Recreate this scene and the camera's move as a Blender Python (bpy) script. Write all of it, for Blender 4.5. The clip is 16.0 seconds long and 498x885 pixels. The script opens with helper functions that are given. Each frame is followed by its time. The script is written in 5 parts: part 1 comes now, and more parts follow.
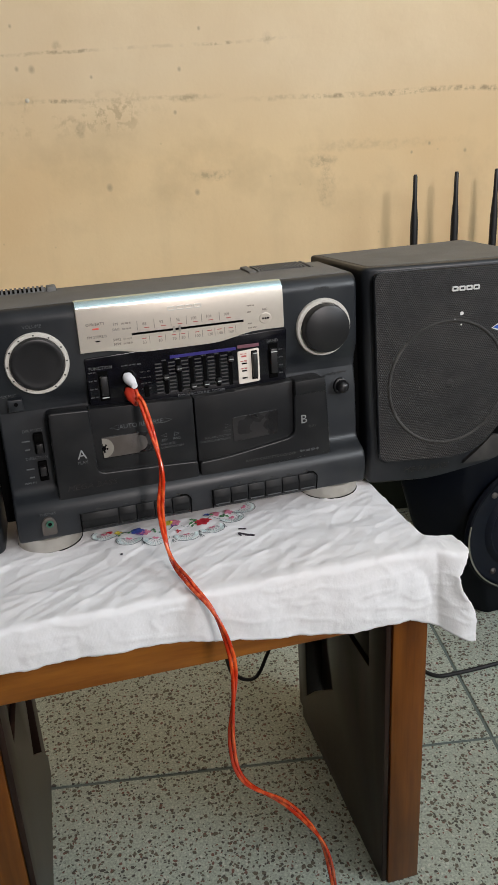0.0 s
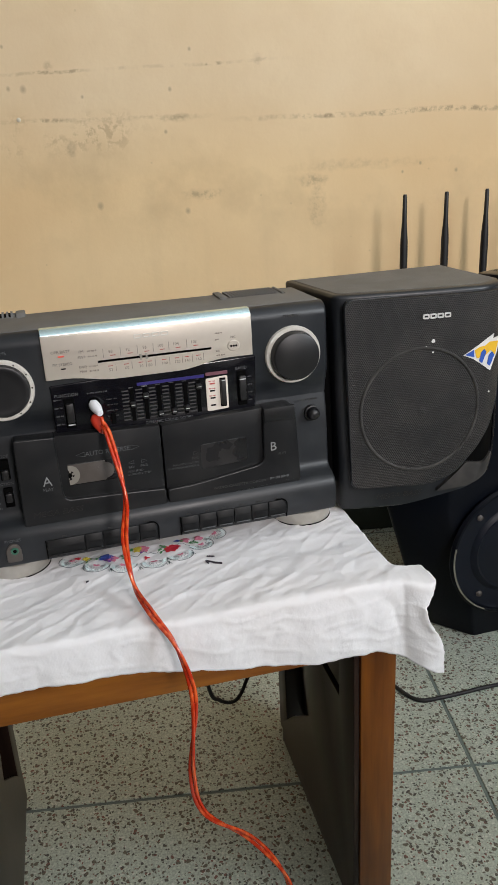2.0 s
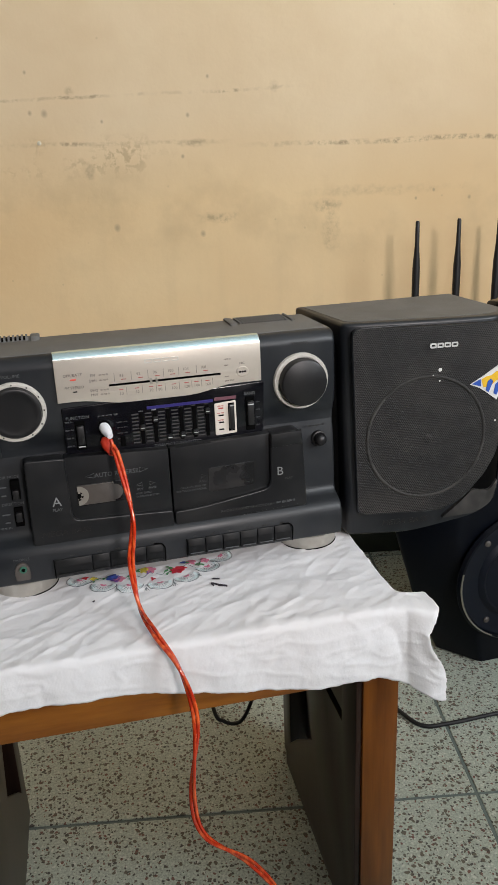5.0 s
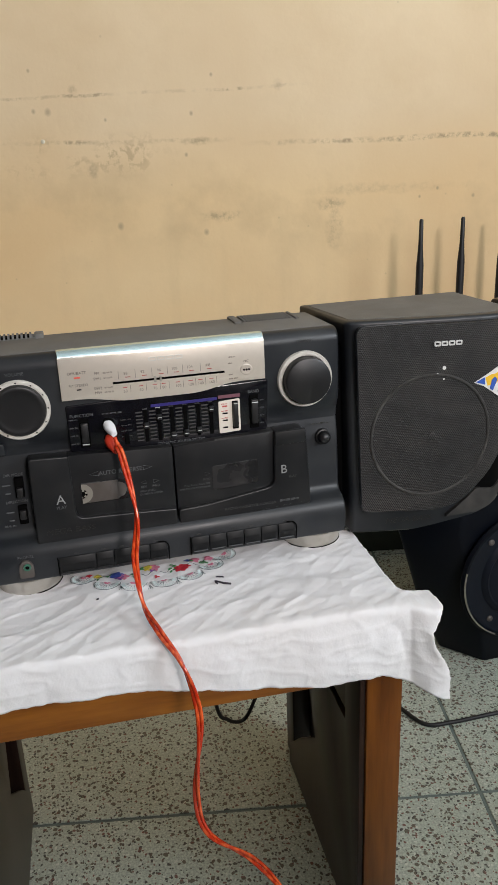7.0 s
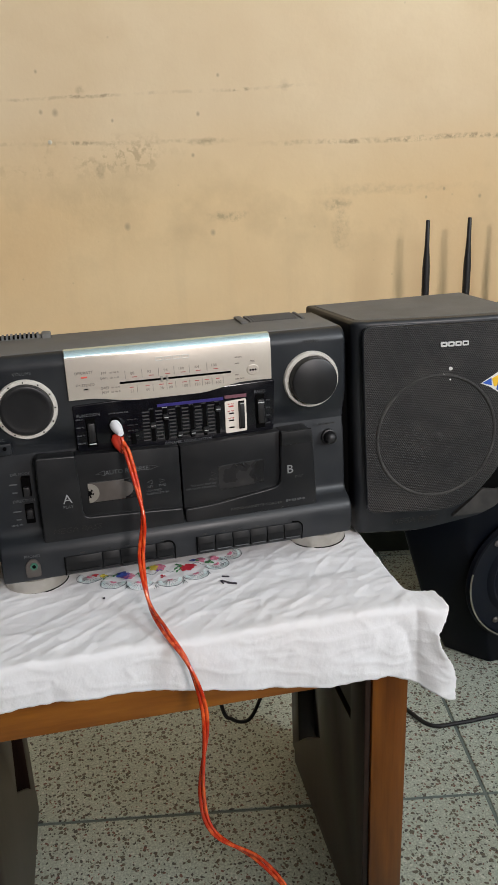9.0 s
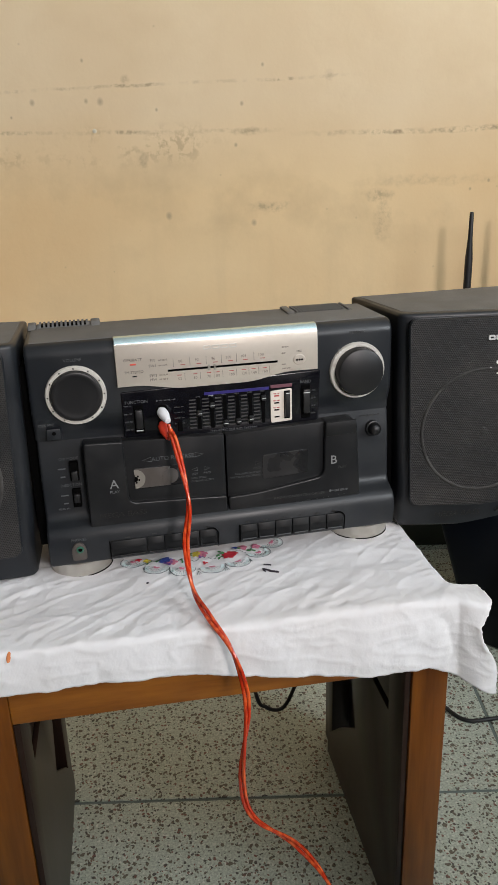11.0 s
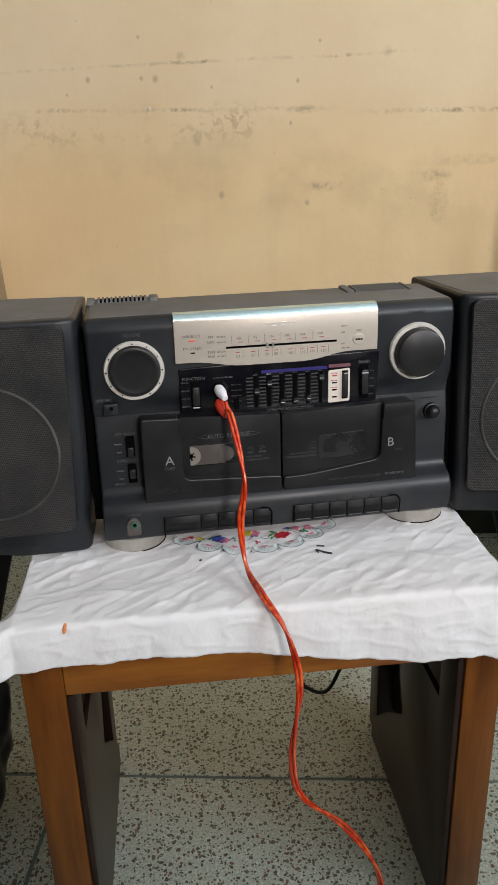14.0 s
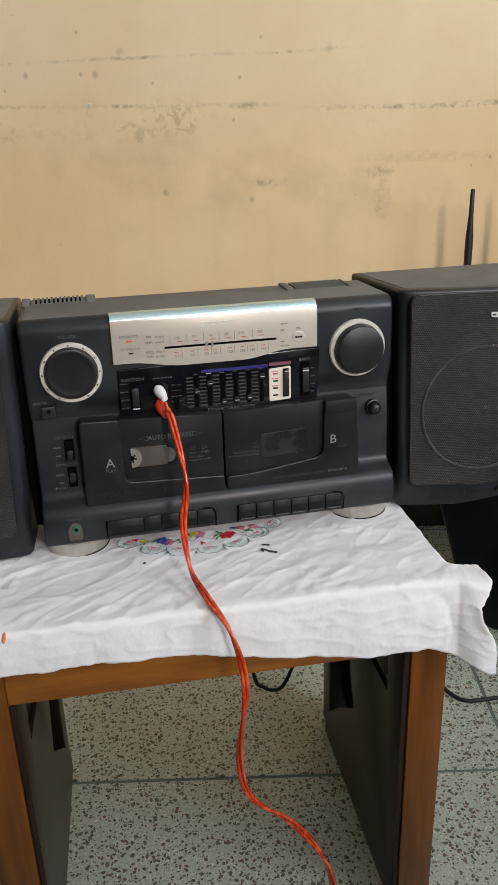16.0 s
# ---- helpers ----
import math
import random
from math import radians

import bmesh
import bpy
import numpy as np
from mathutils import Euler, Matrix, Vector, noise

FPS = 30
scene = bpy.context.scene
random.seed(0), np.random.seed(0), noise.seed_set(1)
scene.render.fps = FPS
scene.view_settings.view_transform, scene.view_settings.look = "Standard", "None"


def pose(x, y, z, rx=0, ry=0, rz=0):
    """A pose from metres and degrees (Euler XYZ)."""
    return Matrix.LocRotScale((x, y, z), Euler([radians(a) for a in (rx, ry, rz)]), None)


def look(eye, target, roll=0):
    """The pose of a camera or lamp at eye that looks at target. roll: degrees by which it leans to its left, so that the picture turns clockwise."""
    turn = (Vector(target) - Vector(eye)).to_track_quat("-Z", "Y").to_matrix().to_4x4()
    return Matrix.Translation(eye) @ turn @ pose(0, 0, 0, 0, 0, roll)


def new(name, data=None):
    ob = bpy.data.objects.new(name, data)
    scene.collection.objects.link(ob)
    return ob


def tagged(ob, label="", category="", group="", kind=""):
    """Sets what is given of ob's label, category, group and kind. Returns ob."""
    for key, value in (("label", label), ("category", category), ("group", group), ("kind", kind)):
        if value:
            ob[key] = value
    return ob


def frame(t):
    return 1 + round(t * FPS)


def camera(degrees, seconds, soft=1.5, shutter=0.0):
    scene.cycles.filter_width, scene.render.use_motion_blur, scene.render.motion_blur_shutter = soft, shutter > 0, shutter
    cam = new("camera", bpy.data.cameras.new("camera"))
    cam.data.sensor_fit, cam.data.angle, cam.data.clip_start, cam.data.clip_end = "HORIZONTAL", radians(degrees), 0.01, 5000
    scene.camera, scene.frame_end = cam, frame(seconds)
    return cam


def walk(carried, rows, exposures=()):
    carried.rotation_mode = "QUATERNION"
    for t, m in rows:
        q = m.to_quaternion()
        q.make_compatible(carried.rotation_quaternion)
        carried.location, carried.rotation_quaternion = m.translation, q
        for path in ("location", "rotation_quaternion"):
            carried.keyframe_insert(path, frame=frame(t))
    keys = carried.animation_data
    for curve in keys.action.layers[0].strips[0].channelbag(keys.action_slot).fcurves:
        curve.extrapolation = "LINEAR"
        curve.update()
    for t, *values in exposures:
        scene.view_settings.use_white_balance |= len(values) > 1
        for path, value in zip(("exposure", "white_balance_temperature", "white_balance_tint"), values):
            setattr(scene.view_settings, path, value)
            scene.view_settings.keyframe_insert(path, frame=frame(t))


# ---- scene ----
cam = camera(36.1, 16.0, soft=1.0)
METRES, EYE, TILT, LEAN, TURN = 8.0, 1.5, 0.0, 0.0, -14.3
PATH = [
    (0, (-0.159, -0.75, 0.862), (0.367, 1.032, 0.121), -3.2),
    (0.5, (-0.161, -0.75, 0.862), (0.358, 1.034, 0.121), -3.3),
    (1, (-0.161, -0.752, 0.864), (0.351, 1.035, 0.126), -3.4),
    (1.5, (-0.152, -0.752, 0.866), (0.353, 1.039, 0.133), -3.3),
    (2, (-0.115, -0.753, 0.876), (0.394, 1.043, 0.16), -3.0),
    (2.5, (-0.094, -0.763, 0.887), (0.42, 1.039, 0.186), -2.7),
    (3, (-0.106, -0.763, 0.887), (0.407, 1.044, 0.201), -2.4),
    (3.5, (-0.111, -0.765, 0.888), (0.397, 1.048, 0.212), -2.2),
    (4, (-0.11, -0.763, 0.887), (0.386, 1.054, 0.214), -2.2),
    (6.5, (-0.112, -0.762, 0.887), (0.365, 1.059, 0.213), -2.3),
    (7, (-0.112, -0.762, 0.886), (0.363, 1.059, 0.211), -2.3),
    (7.5, (-0.113, -0.763, 0.887), (0.36, 1.059, 0.212), -2.3),
    (8, (-0.113, -0.763, 0.886), (0.355, 1.061, 0.213), -2.3),
    (10.5, (-0.118, -0.763, 0.886), (0.309, 1.068, 0.204), -2.0),
    (11, (-0.131, -0.764, 0.886), (0.255, 1.072, 0.194), -1.9),
    (11.5, (-0.146, -0.758, 0.881), (0.187, 1.083, 0.176), -1.7),
    (12, (-0.161, -0.755, 0.876), (0.128, 1.09, 0.159), -1.6),
    (12.5, (-0.16, -0.756, 0.878), (0.099, 1.09, 0.153), -1.6),
    (13, (-0.157, -0.757, 0.88), (0.094, 1.089, 0.152), -1.6),
    (13.5, (-0.154, -0.758, 0.88), (0.108, 1.087, 0.153), -1.7),
    (14, (-0.148, -0.757, 0.879), (0.134, 1.085, 0.152), -1.7),
    (14.5, (-0.149, -0.755, 0.878), (0.161, 1.081, 0.147), -1.8),
    (15, (-0.135, -0.752, 0.877), (0.205, 1.077, 0.143), -1.8),
    (15.5, (-0.134, -0.755, 0.879), (0.232, 1.068, 0.142), -1.8),
    (16, (-0.13, -0.754, 0.879), (0.258, 1.064, 0.142), -1.8),
]
walk(cam, [(t, look(eye, target, roll)) for t, eye, target, roll in PATH])

# ---- world and light ----
world = bpy.data.worlds.new("sky")
scene.world = world
world.use_nodes = True
_sky = world.node_tree.nodes.new("ShaderNodeTexSky")
_sky.sky_type, _sky.sun_disc = "NISHITA", False
_sky.sun_elevation, _sky.sun_rotation = radians(40), radians(150)
world.node_tree.links.new(_sky.outputs[0], world.node_tree.nodes["Background"].inputs[0])
world.node_tree.nodes["Background"].inputs[1].default_value = 0.12

ROOM_TURN = -12.0
ROOM = pose(0, 0, 0, 0, 0, ROOM_TURN)          # the room's walls and tiles stand at this angle to the hi-fi


def area_lamp(name, eye, target, sx, sy, watts, colour):
    lamp = bpy.data.lights.new(name, "AREA")
    lamp.shape, lamp.size, lamp.size_y, lamp.energy, lamp.color = "RECTANGLE", sx, sy, watts, colour
    ob = new(name, lamp)
    ob.matrix_basis = ROOM @ look(eye, target)
    return ob


area_lamp("window_light", (1.48, -3.42, 2.12), (0.40, 0.0, 0.95), 0.66, 0.56, 85.0, (1.0, 0.915, 0.895))
# added fill lamp, aimed up so the ceiling throws cool light down
area_lamp("ceiling_fill_light", (2.27, -1.35, 1.70), (0.6, -0.9, 2.75), 1.0, 1.1, 62.0, (0.90, 0.955, 1.0))


# ---- materials ----
def mat(name, colour, rough=0.5, metal=0.0, grain=0.0, scale=60.0, bump=0.0, bscale=400.0, dirt=None, dirt_amount=0.0, dirt_scale=12.0, coat=0.0, spec=0.5):
    """A surface with grain, patches of dirt or wear, and fine relief."""
    m = bpy.data.materials.new(name)
    m.use_nodes = True
    n, l = m.node_tree.nodes, m.node_tree.links
    b = n["Principled BSDF"]
    b.inputs["Roughness"].default_value, b.inputs["Metallic"].default_value = rough, metal
    b.inputs["Specular IOR Level"].default_value = spec
    b.inputs["Coat Weight"].default_value = coat
    b.inputs["Coat Roughness"].default_value = 0.12
    b.inputs["Base Color"].default_value = (*colour, 1)
    co = n.new("ShaderNodeTexCoord").outputs["Object"]

    def noise_tex(s, d=3.0):
        t = n.new("ShaderNodeTexNoise")
        t.inputs["Scale"].default_value, t.inputs["Detail"].default_value = s, d
        l.new(co, t.inputs["Vector"])
        return t.outputs[0]

    out = None
    if grain:
        mix = n.new("ShaderNodeMix")
        mix.data_type, mix.blend_type = "RGBA", "MIX"
        mix.inputs[6].default_value = (*[c * (1 - grain) for c in colour], 1)
        mix.inputs[7].default_value = (*[min(1, c * (1 + grain)) for c in colour], 1)
        l.new(noise_tex(scale, 5), mix.inputs[0])
        out = mix.outputs[2]
    if dirt:
        ramp = n.new("ShaderNodeMapRange")
        ramp.inputs[1].default_value, ramp.inputs[2].default_value, ramp.inputs[4].default_value = 0.45, 0.75, dirt_amount
        l.new(noise_tex(dirt_scale, 6), ramp.inputs[0])
        mix = n.new("ShaderNodeMix")
        mix.data_type = "RGBA"
        mix.inputs[6].default_value, mix.inputs[7].default_value = (*colour, 1), (*dirt, 1)
        if out:
            l.new(out, mix.inputs[6])
        l.new(ramp.outputs[0], mix.inputs[0])
        out = mix.outputs[2]
        add = n.new("ShaderNodeMath")
        add.operation, add.use_clamp = "MULTIPLY_ADD", True
        add.inputs[1].default_value, add.inputs[2].default_value = 0.4, rough
        l.new(ramp.outputs[0], add.inputs[0])
        l.new(add.outputs[0], b.inputs["Roughness"])
    if out:
        l.new(out, b.inputs["Base Color"])
    if bump:
        bp = n.new("ShaderNodeBump")
        bp.inputs["Strength"].default_value, bp.inputs["Distance"].default_value = bump, 0.001
        l.new(noise_tex(bscale, 2), bp.inputs["Height"])
        l.new(bp.outputs[0], b.inputs["Normal"])
    return m


class Nodes:
    """Short hand for a node tree built by formula."""

    def __init__(self, name, rough=0.5):
        self.m = bpy.data.materials.new(name)
        self.m.use_nodes = True
        self.n, self.l = self.m.node_tree.nodes, self.m.node_tree.links
        self.b = self.n["Principled BSDF"]
        self.b.inputs["Roughness"].default_value = rough
        self.co = self.n.new("ShaderNodeTexCoord").outputs["Object"]

    def put_in(self, socket, v):
        if isinstance(v, bpy.types.NodeSocket):
            self.l.new(v, socket)
        else:
            socket.default_value = v

    def math(self, op, a, b=0.0, c=0.0, clamp=False):
        x = self.n.new("ShaderNodeMath")
        x.operation, x.use_clamp = op, clamp
        for i, v in enumerate((a, b, c)):
            self.put_in(x.inputs[i], v)
        return x.outputs[0]

    def noise(self, scale, detail=4.0, stretch=(1, 1, 1), rough=0.55):
        mp = self.n.new("ShaderNodeMapping")
        mp.inputs["Scale"].default_value = stretch
        self.l.new(self.co, mp.inputs[0])
        x = self.n.new("ShaderNodeTexNoise")
        x.inputs["Scale"].default_value, x.inputs["Detail"].default_value, x.inputs["Roughness"].default_value = scale, detail, rough
        self.l.new(mp.outputs[0], x.inputs["Vector"])
        return x.outputs[0]

    def voronoi(self, scale, vector=None, randomness=1.0):
        x = self.n.new("ShaderNodeTexVoronoi")
        x.inputs["Scale"].default_value, x.inputs["Randomness"].default_value = scale, randomness
        self.l.new(vector or self.co, x.inputs["Vector"])
        return x.outputs["Distance"], x.outputs["Color"]

    def axes(self):
        x = self.n.new("ShaderNodeSeparateXYZ")
        self.l.new(self.co, x.inputs[0])
        return x.outputs

    def step(self, v, lo, hi, a=0.0, b=1.0):
        x = self.n.new("ShaderNodeMapRange")
        for i, w in enumerate((v, lo, hi, a, b)):
            self.put_in(x.inputs[i], w)
        return x.outputs[0]

    def mix(self, f, a, b):
        x = self.n.new("ShaderNodeMix")
        x.data_type = "RGBA"
        self.put_in(x.inputs[0], f)
        for i, v in ((6, a), (7, b)):
            self.put_in(x.inputs[i], (*v, 1) if isinstance(v, tuple) else v)
        return x.outputs[2]

    def finish(self, colour, height=None, strength=0.3, distance=0.002, rough=None):
        self.put_in(self.b.inputs["Base Color"], (*colour, 1) if isinstance(colour, tuple) else colour)
        if rough is not None:
            self.put_in(self.b.inputs["Roughness"], rough)
        if height is not None:
            bp = self.n.new("ShaderNodeBump")
            bp.inputs["Strength"].default_value, bp.inputs["Distance"].default_value = strength, distance
            self.l.new(height, bp.inputs["Height"])
            self.l.new(bp.outputs[0], self.b.inputs["Normal"])
        return self.m


def plaster_material():
    """Old cream distemper: cloudy, with two flaking horizontal lines, smears, stains and pocks."""
    k = Nodes("cream_plaster", 0.75)
    x, y, z = k.axes()
    cloudy = k.step(k.noise(2.2, 3), 0.35, 0.7)
    # base is deeper orange below about 0.95 m and paler above
    base = k.mix(k.step(k.math("ADD", z, k.math("MULTIPLY", k.noise(3.0, 4), 0.12)), 0.88, 1.06), k.mix(cloudy, (0.74, 0.53, 0.285), (0.83, 0.635, 0.365)), k.mix(cloudy, (0.72, 0.55, 0.335), (0.82, 0.665, 0.44)))
    base = k.mix(k.step(k.noise(9.0, 5), 0.5, 0.8, 0, 0.35), base, (0.66, 0.49, 0.28))
    wob = k.math("MULTIPLY", k.math("SUBTRACT", k.noise(12.0, 6), 0.5), 0.014)
    zz = k.math("ADD", z, wob)
    ragged = k.math("MULTIPLY", k.math("SUBTRACT", k.noise(45.0, 5), 0.5), 1.6)
    grit = k.step(k.noise(85.0, 6, (1, 1, 1), 0.7), 0.42, 0.58)
    flakes = k.step(k.noise(48.0, 7, (1, 1, 1), 0.7), 0.49, 0.57)

    def stretch(a, b, soft=0.03):
        """One between a and b along the wall, fading at both ends."""
        return k.math("MULTIPLY", k.step(x, a - soft, a + soft), k.step(x, b - soft, b + soft, 1.0, 0.0))

    def band(level, width):
        return k.step(k.math("ABSOLUTE", k.math("SUBTRACT", zz, level)), width * 0.3, width, 1.0, 0.0)

    def blot(u, h, ru, rh, power, rough=1.0):
        """A stain with a ragged edge about (u, h)."""
        a = k.math("MULTIPLY", k.math("SUBTRACT", x, u), 1.0 / ru)
        b = k.math("MULTIPLY", k.math("SUBTRACT", z, h), 1.0 / rh)
        d = k.math("SQRT", k.math("ADD", k.math("MULTIPLY", a, a), k.math("MULTIPLY", b, b)))
        return k.step(k.math("MULTIPLY_ADD", ragged, rough, d), 0.25, 1.05, power, 0.0)

    def both(*v):
        out = v[0]
        for w in v[1:]:
            out = k.math("MULTIPLY", out, w)
        return out

    def any_of(*v):
        out = v[0]
        for w in v[1:]:
            out = k.math("MAXIMUM", out, w)
        return out

    line = both(band(0.9345, 0.0068), any_of(stretch(0.27, 2.0, 0.05), k.math("MULTIPLY", stretch(0.16, 0.40), 0.4)), grit, k.step(k.noise(22.0, 4), 0.36, 0.58, 0.25, 1.0), 0.72)
    ledge = both(band(k.step(x, -0.5, 0.1, 0.956, 0.944), 0.0055), any_of(stretch(-0.49, -0.39), stretch(-0.27, -0.15), stretch(-0.01, 0.08), k.math("MULTIPLY", stretch(-0.55, 0.1), 0.35)), grit, k.step(k.noise(22.0, 4), 0.36, 0.58, 0.2, 1.0), 0.65)
    upper = both(band(k.step(x, -0.6, 0.22, 1.032, 1.044), 0.0042), any_of(stretch(-0.35, -0.13), stretch(0.06, 0.16), k.math("MULTIPLY", stretch(-0.60, 0.26), 0.35)), grit, k.step(k.noise(20.0, 4), 0.38, 0.6, 0.15, 1.0), 0.7)
    crumbs = both(k.step(k.math("ABSOLUTE", k.math("SUBTRACT", z, 0.922)), 0.010, 0.046, 1.0, 0.0), stretch(-0.56, -0.03, 0.05), k.step(k.noise(9.0, 5), 0.44, 0.58), flakes, 0.5)
    patch = any_of(blot(0.045, 0.944, 0.050, 0.010, 0.5), blot(-0.180, 0.890, 0.014, 0.026, 0.4), blot(0.088, 0.792, 0.050, 0.013, 0.5), blot(0.325, 0.808, 0.032, 0.016, 0.55),
                   blot(0.335, 0.760, 0.022, 0.060, 0.35), blot(0.217, 1.048, 0.012, 0.014, 0.5, 0.6), blot(-0.205, 1.050, 0.010, 0.014, 0.35), blot(0.43, 0.835, 0.20, 0.014, 0.22))
    col = k.mix(both(band(0.80, 0.13), k.step(k.noise(4.5, 5), 0.48, 0.72), 0.5), base, (0.50, 0.36, 0.19))
    col = k.mix(both(k.step(k.noise(6.0, 4, (3.5, 3.5, 0.25)), 0.52, 0.72), k.step(z, 0.62, 0.90, 1.0, 0.1), 0.13), col, (0.56, 0.42, 0.24))
    col = k.mix(crumbs, col, (0.40, 0.28, 0.145))
    col = k.mix(both(patch, k.step(k.noise(75.0, 6, (1, 1, 1), 0.7), 0.44, 0.60, 0.3, 1.25)), col, (0.36, 0.265, 0.15))
    col = k.mix(any_of(line, ledge), col, (0.29, 0.205, 0.12))
    col = k.mix(upper, col, (0.30, 0.21, 0.12))
    pocks = [(0.523, 0.814, 0.0035), (0.562, 0.830, 0.0035), (0.642, 0.812, 0.0045), (-0.259, 1.010, 0.0075), (0.035, 0.998, 0.0045), (-0.131, 0.778, 0.0075), (0.054, 0.758, 0.0065),
             (-0.143, 0.991, 0.004), (-0.289, 1.088, 0.004), (0.080, 1.070, 0.004), (-0.288, 1.012, 0.005), (-0.400, 1.012, 0.006), (-0.447, 0.985, 0.003), (0.020, 0.918, 0.004)]
    for u, h, r in pocks:
        col = k.mix(blot(u, h, r, r * 1.25, 0.55, 0.35), col, (0.30, 0.22, 0.14))
    d, c = k.voronoi(17.0)
    sp = k.n.new("ShaderNodeSeparateColor")
    k.l.new(c, sp.inputs[0])
    pock = both(k.step(d, 0.025, 0.05, 1.0, 0.0), k.math("GREATER_THAN", sp.outputs[0], 0.5), k.math("MULTIPLY", sp.outputs[1], 0.6))
    col = k.mix(pock, col, (0.32, 0.235, 0.15))
    h = k.math("ADD", k.noise(14.0, 5), k.math("MULTIPLY", k.noise(160.0, 3), 0.15))
    h = k.math("SUBTRACT", h, k.math("MULTIPLY", any_of(line, ledge, crumbs), 0.6))
    return k.finish(col, h, 0.35, 0.004)


def terrazzo_material():
    """Pale green-grey cement with rounded brown, black and red stone chips and paler grains."""
    k = Nodes("terrazzo", 0.35)
    k.co = k.n.new("ShaderNodeNewGeometry").outputs["Position"]
    warp = k.n.new("ShaderNodeVectorMath")
    warp.operation = "MULTIPLY_ADD"
    nz = k.n.new("ShaderNodeTexNoise")
    nz.inputs["Scale"].default_value = 120.0
    k.l.new(k.co, nz.inputs["Vector"])
    k.l.new(nz.outputs[1], warp.inputs[0])
    warp.inputs[1].default_value = (0.0075, 0.0075, 0.0)
    k.l.new(k.co, warp.inputs[2])
    base = k.mix(k.step(k.noise(320.0, 4), 0.38, 0.62), (0.36, 0.415, 0.355), (0.62, 0.68, 0.59))
    base = k.mix(k.step(k.noise(4.0, 4), 0.4, 0.75, 0, 0.4), base, (0.37, 0.39, 0.32))
    col = base
    for scale, share, lo, pale in ((210.0, 0.34, 0.28, True), (150.0, 0.46, 0.34, False), (245.0, 0.44, 0.34, False)):
        d, c = k.voronoi(scale, warp.outputs[0])
        sp = k.n.new("ShaderNodeSeparateColor")
        k.l.new(c, sp.inputs[0])
        size = k.math("MULTIPLY_ADD", sp.outputs[2], 0.12, lo - 0.06)
        chip = k.math("MULTIPLY", k.step(k.math("SUBTRACT", d, size), 0.0, 0.09, 1.0, 0.0), k.math("LESS_THAN", sp.outputs[0], share))
        if pale:
            col = k.mix(k.math("MULTIPLY", chip, 0.7), col, (0.72, 0.73, 0.66))
            continue
        tone = k.mix(k.math("GREATER_THAN", sp.outputs[1], 0.66), (0.050, 0.042, 0.036), (0.17, 0.060, 0.042))
        tone = k.mix(k.math("GREATER_THAN", sp.outputs[2], 0.78), tone, (0.11, 0.085, 0.06))
        col = k.mix(k.math("MULTIPLY", chip, 0.92), col, tone)
    return k.finish(col, k.noise(40.0, 3), 0.05, 0.001, k.step(k.noise(12.0, 4), 0.3, 0.7, 0.28, 0.5))


def wood_material(name, dark, light, rough=0.35, gloss=0.3):
    k = Nodes(name, rough)
    g = k.noise(18.0, 6, (9.0, 9.0, 0.6) if "apron" not in name else (1.0, 8.0, 8.0), 0.6)
    f = k.noise(9.0, 3, (6.0, 6.0, 0.5) if "apron" not in name else (0.6, 6.0, 6.0))
    v = k.math("ADD", k.math("MULTIPLY", g, 0.35), k.math("MULTIPLY", f, 0.65))
    col = k.mix(k.step(v, 0.35, 0.65), dark, light)
    col = k.mix(k.step(k.noise(6.0, 5), 0.55, 0.8, 0, 0.5), col, tuple(c * 0.45 for c in dark))
    k.b.inputs["Coat Weight"].default_value = 0.4 * gloss
    k.b.inputs["Coat Roughness"].default_value = 0.2
    k.b.inputs["Specular IOR Level"].default_value = gloss
    return k.finish(col, v, 0.08, 0.0015)


def cloth_material():
    k = Nodes("white_cotton", 0.9)
    x, y, z = k.axes()
    weave = k.math("ADD", k.math("SINE", k.math("MULTIPLY", x, 5200.0)), k.math("SINE", k.math("MULTIPLY", k.math("ADD", y, z), 5200.0)))
    col = k.mix(k.step(k.noise(7.0, 4), 0.45, 0.75, 0, 0.5), (0.81, 0.81, 0.82), (0.775, 0.735, 0.72))
    col = k.mix(k.step(k.noise(40.0, 4), 0.6, 0.8, 0, 0.2), col, (0.60, 0.56, 0.50))
    k.b.inputs["Sheen Weight"].default_value = 0.15
    return k.finish(col, k.math("ADD", k.math("MULTIPLY", weave, 0.008), k.math("ADD", k.noise(60.0, 5), k.math("MULTIPLY", k.noise(24.0, 6, (1.3, 0.8, 1.0), 0.65), 2.0))), 0.5, 0.0013)


def grille_material():
    """Black perforated sheet: rows of small round holes, dusty between them."""
    k = Nodes("perforated_grille", 0.5)
    x, y, z = k.axes()
    u = k.math("MULTIPLY", x, 430.0)
    v = k.math("MULTIPLY", z, 500.0)
    row = k.math("FLOOR", v)
    shift = k.math("MULTIPLY", k.math("MODULO", row, 2.0), 0.5)
    fu = k.math("SUBTRACT", k.math("FRACT", k.math("ADD", u, shift)), 0.5)
    fv = k.math("SUBTRACT", k.math("FRACT", v), 0.5)
    d = k.math("SQRT", k.math("ADD", k.math("MULTIPLY", fu, fu), k.math("MULTIPLY", fv, fv)))
    web = k.step(d, 0.30, 0.44)
    dust = k.mix(k.step(k.noise(14.0, 5), 0.35, 0.75), (0.017, 0.0175, 0.018), (0.058, 0.053, 0.048))
    col = k.mix(web, (0.002, 0.002, 0.002), dust)
    return k.finish(col, web, 0.6, 0.0012, 0.55)


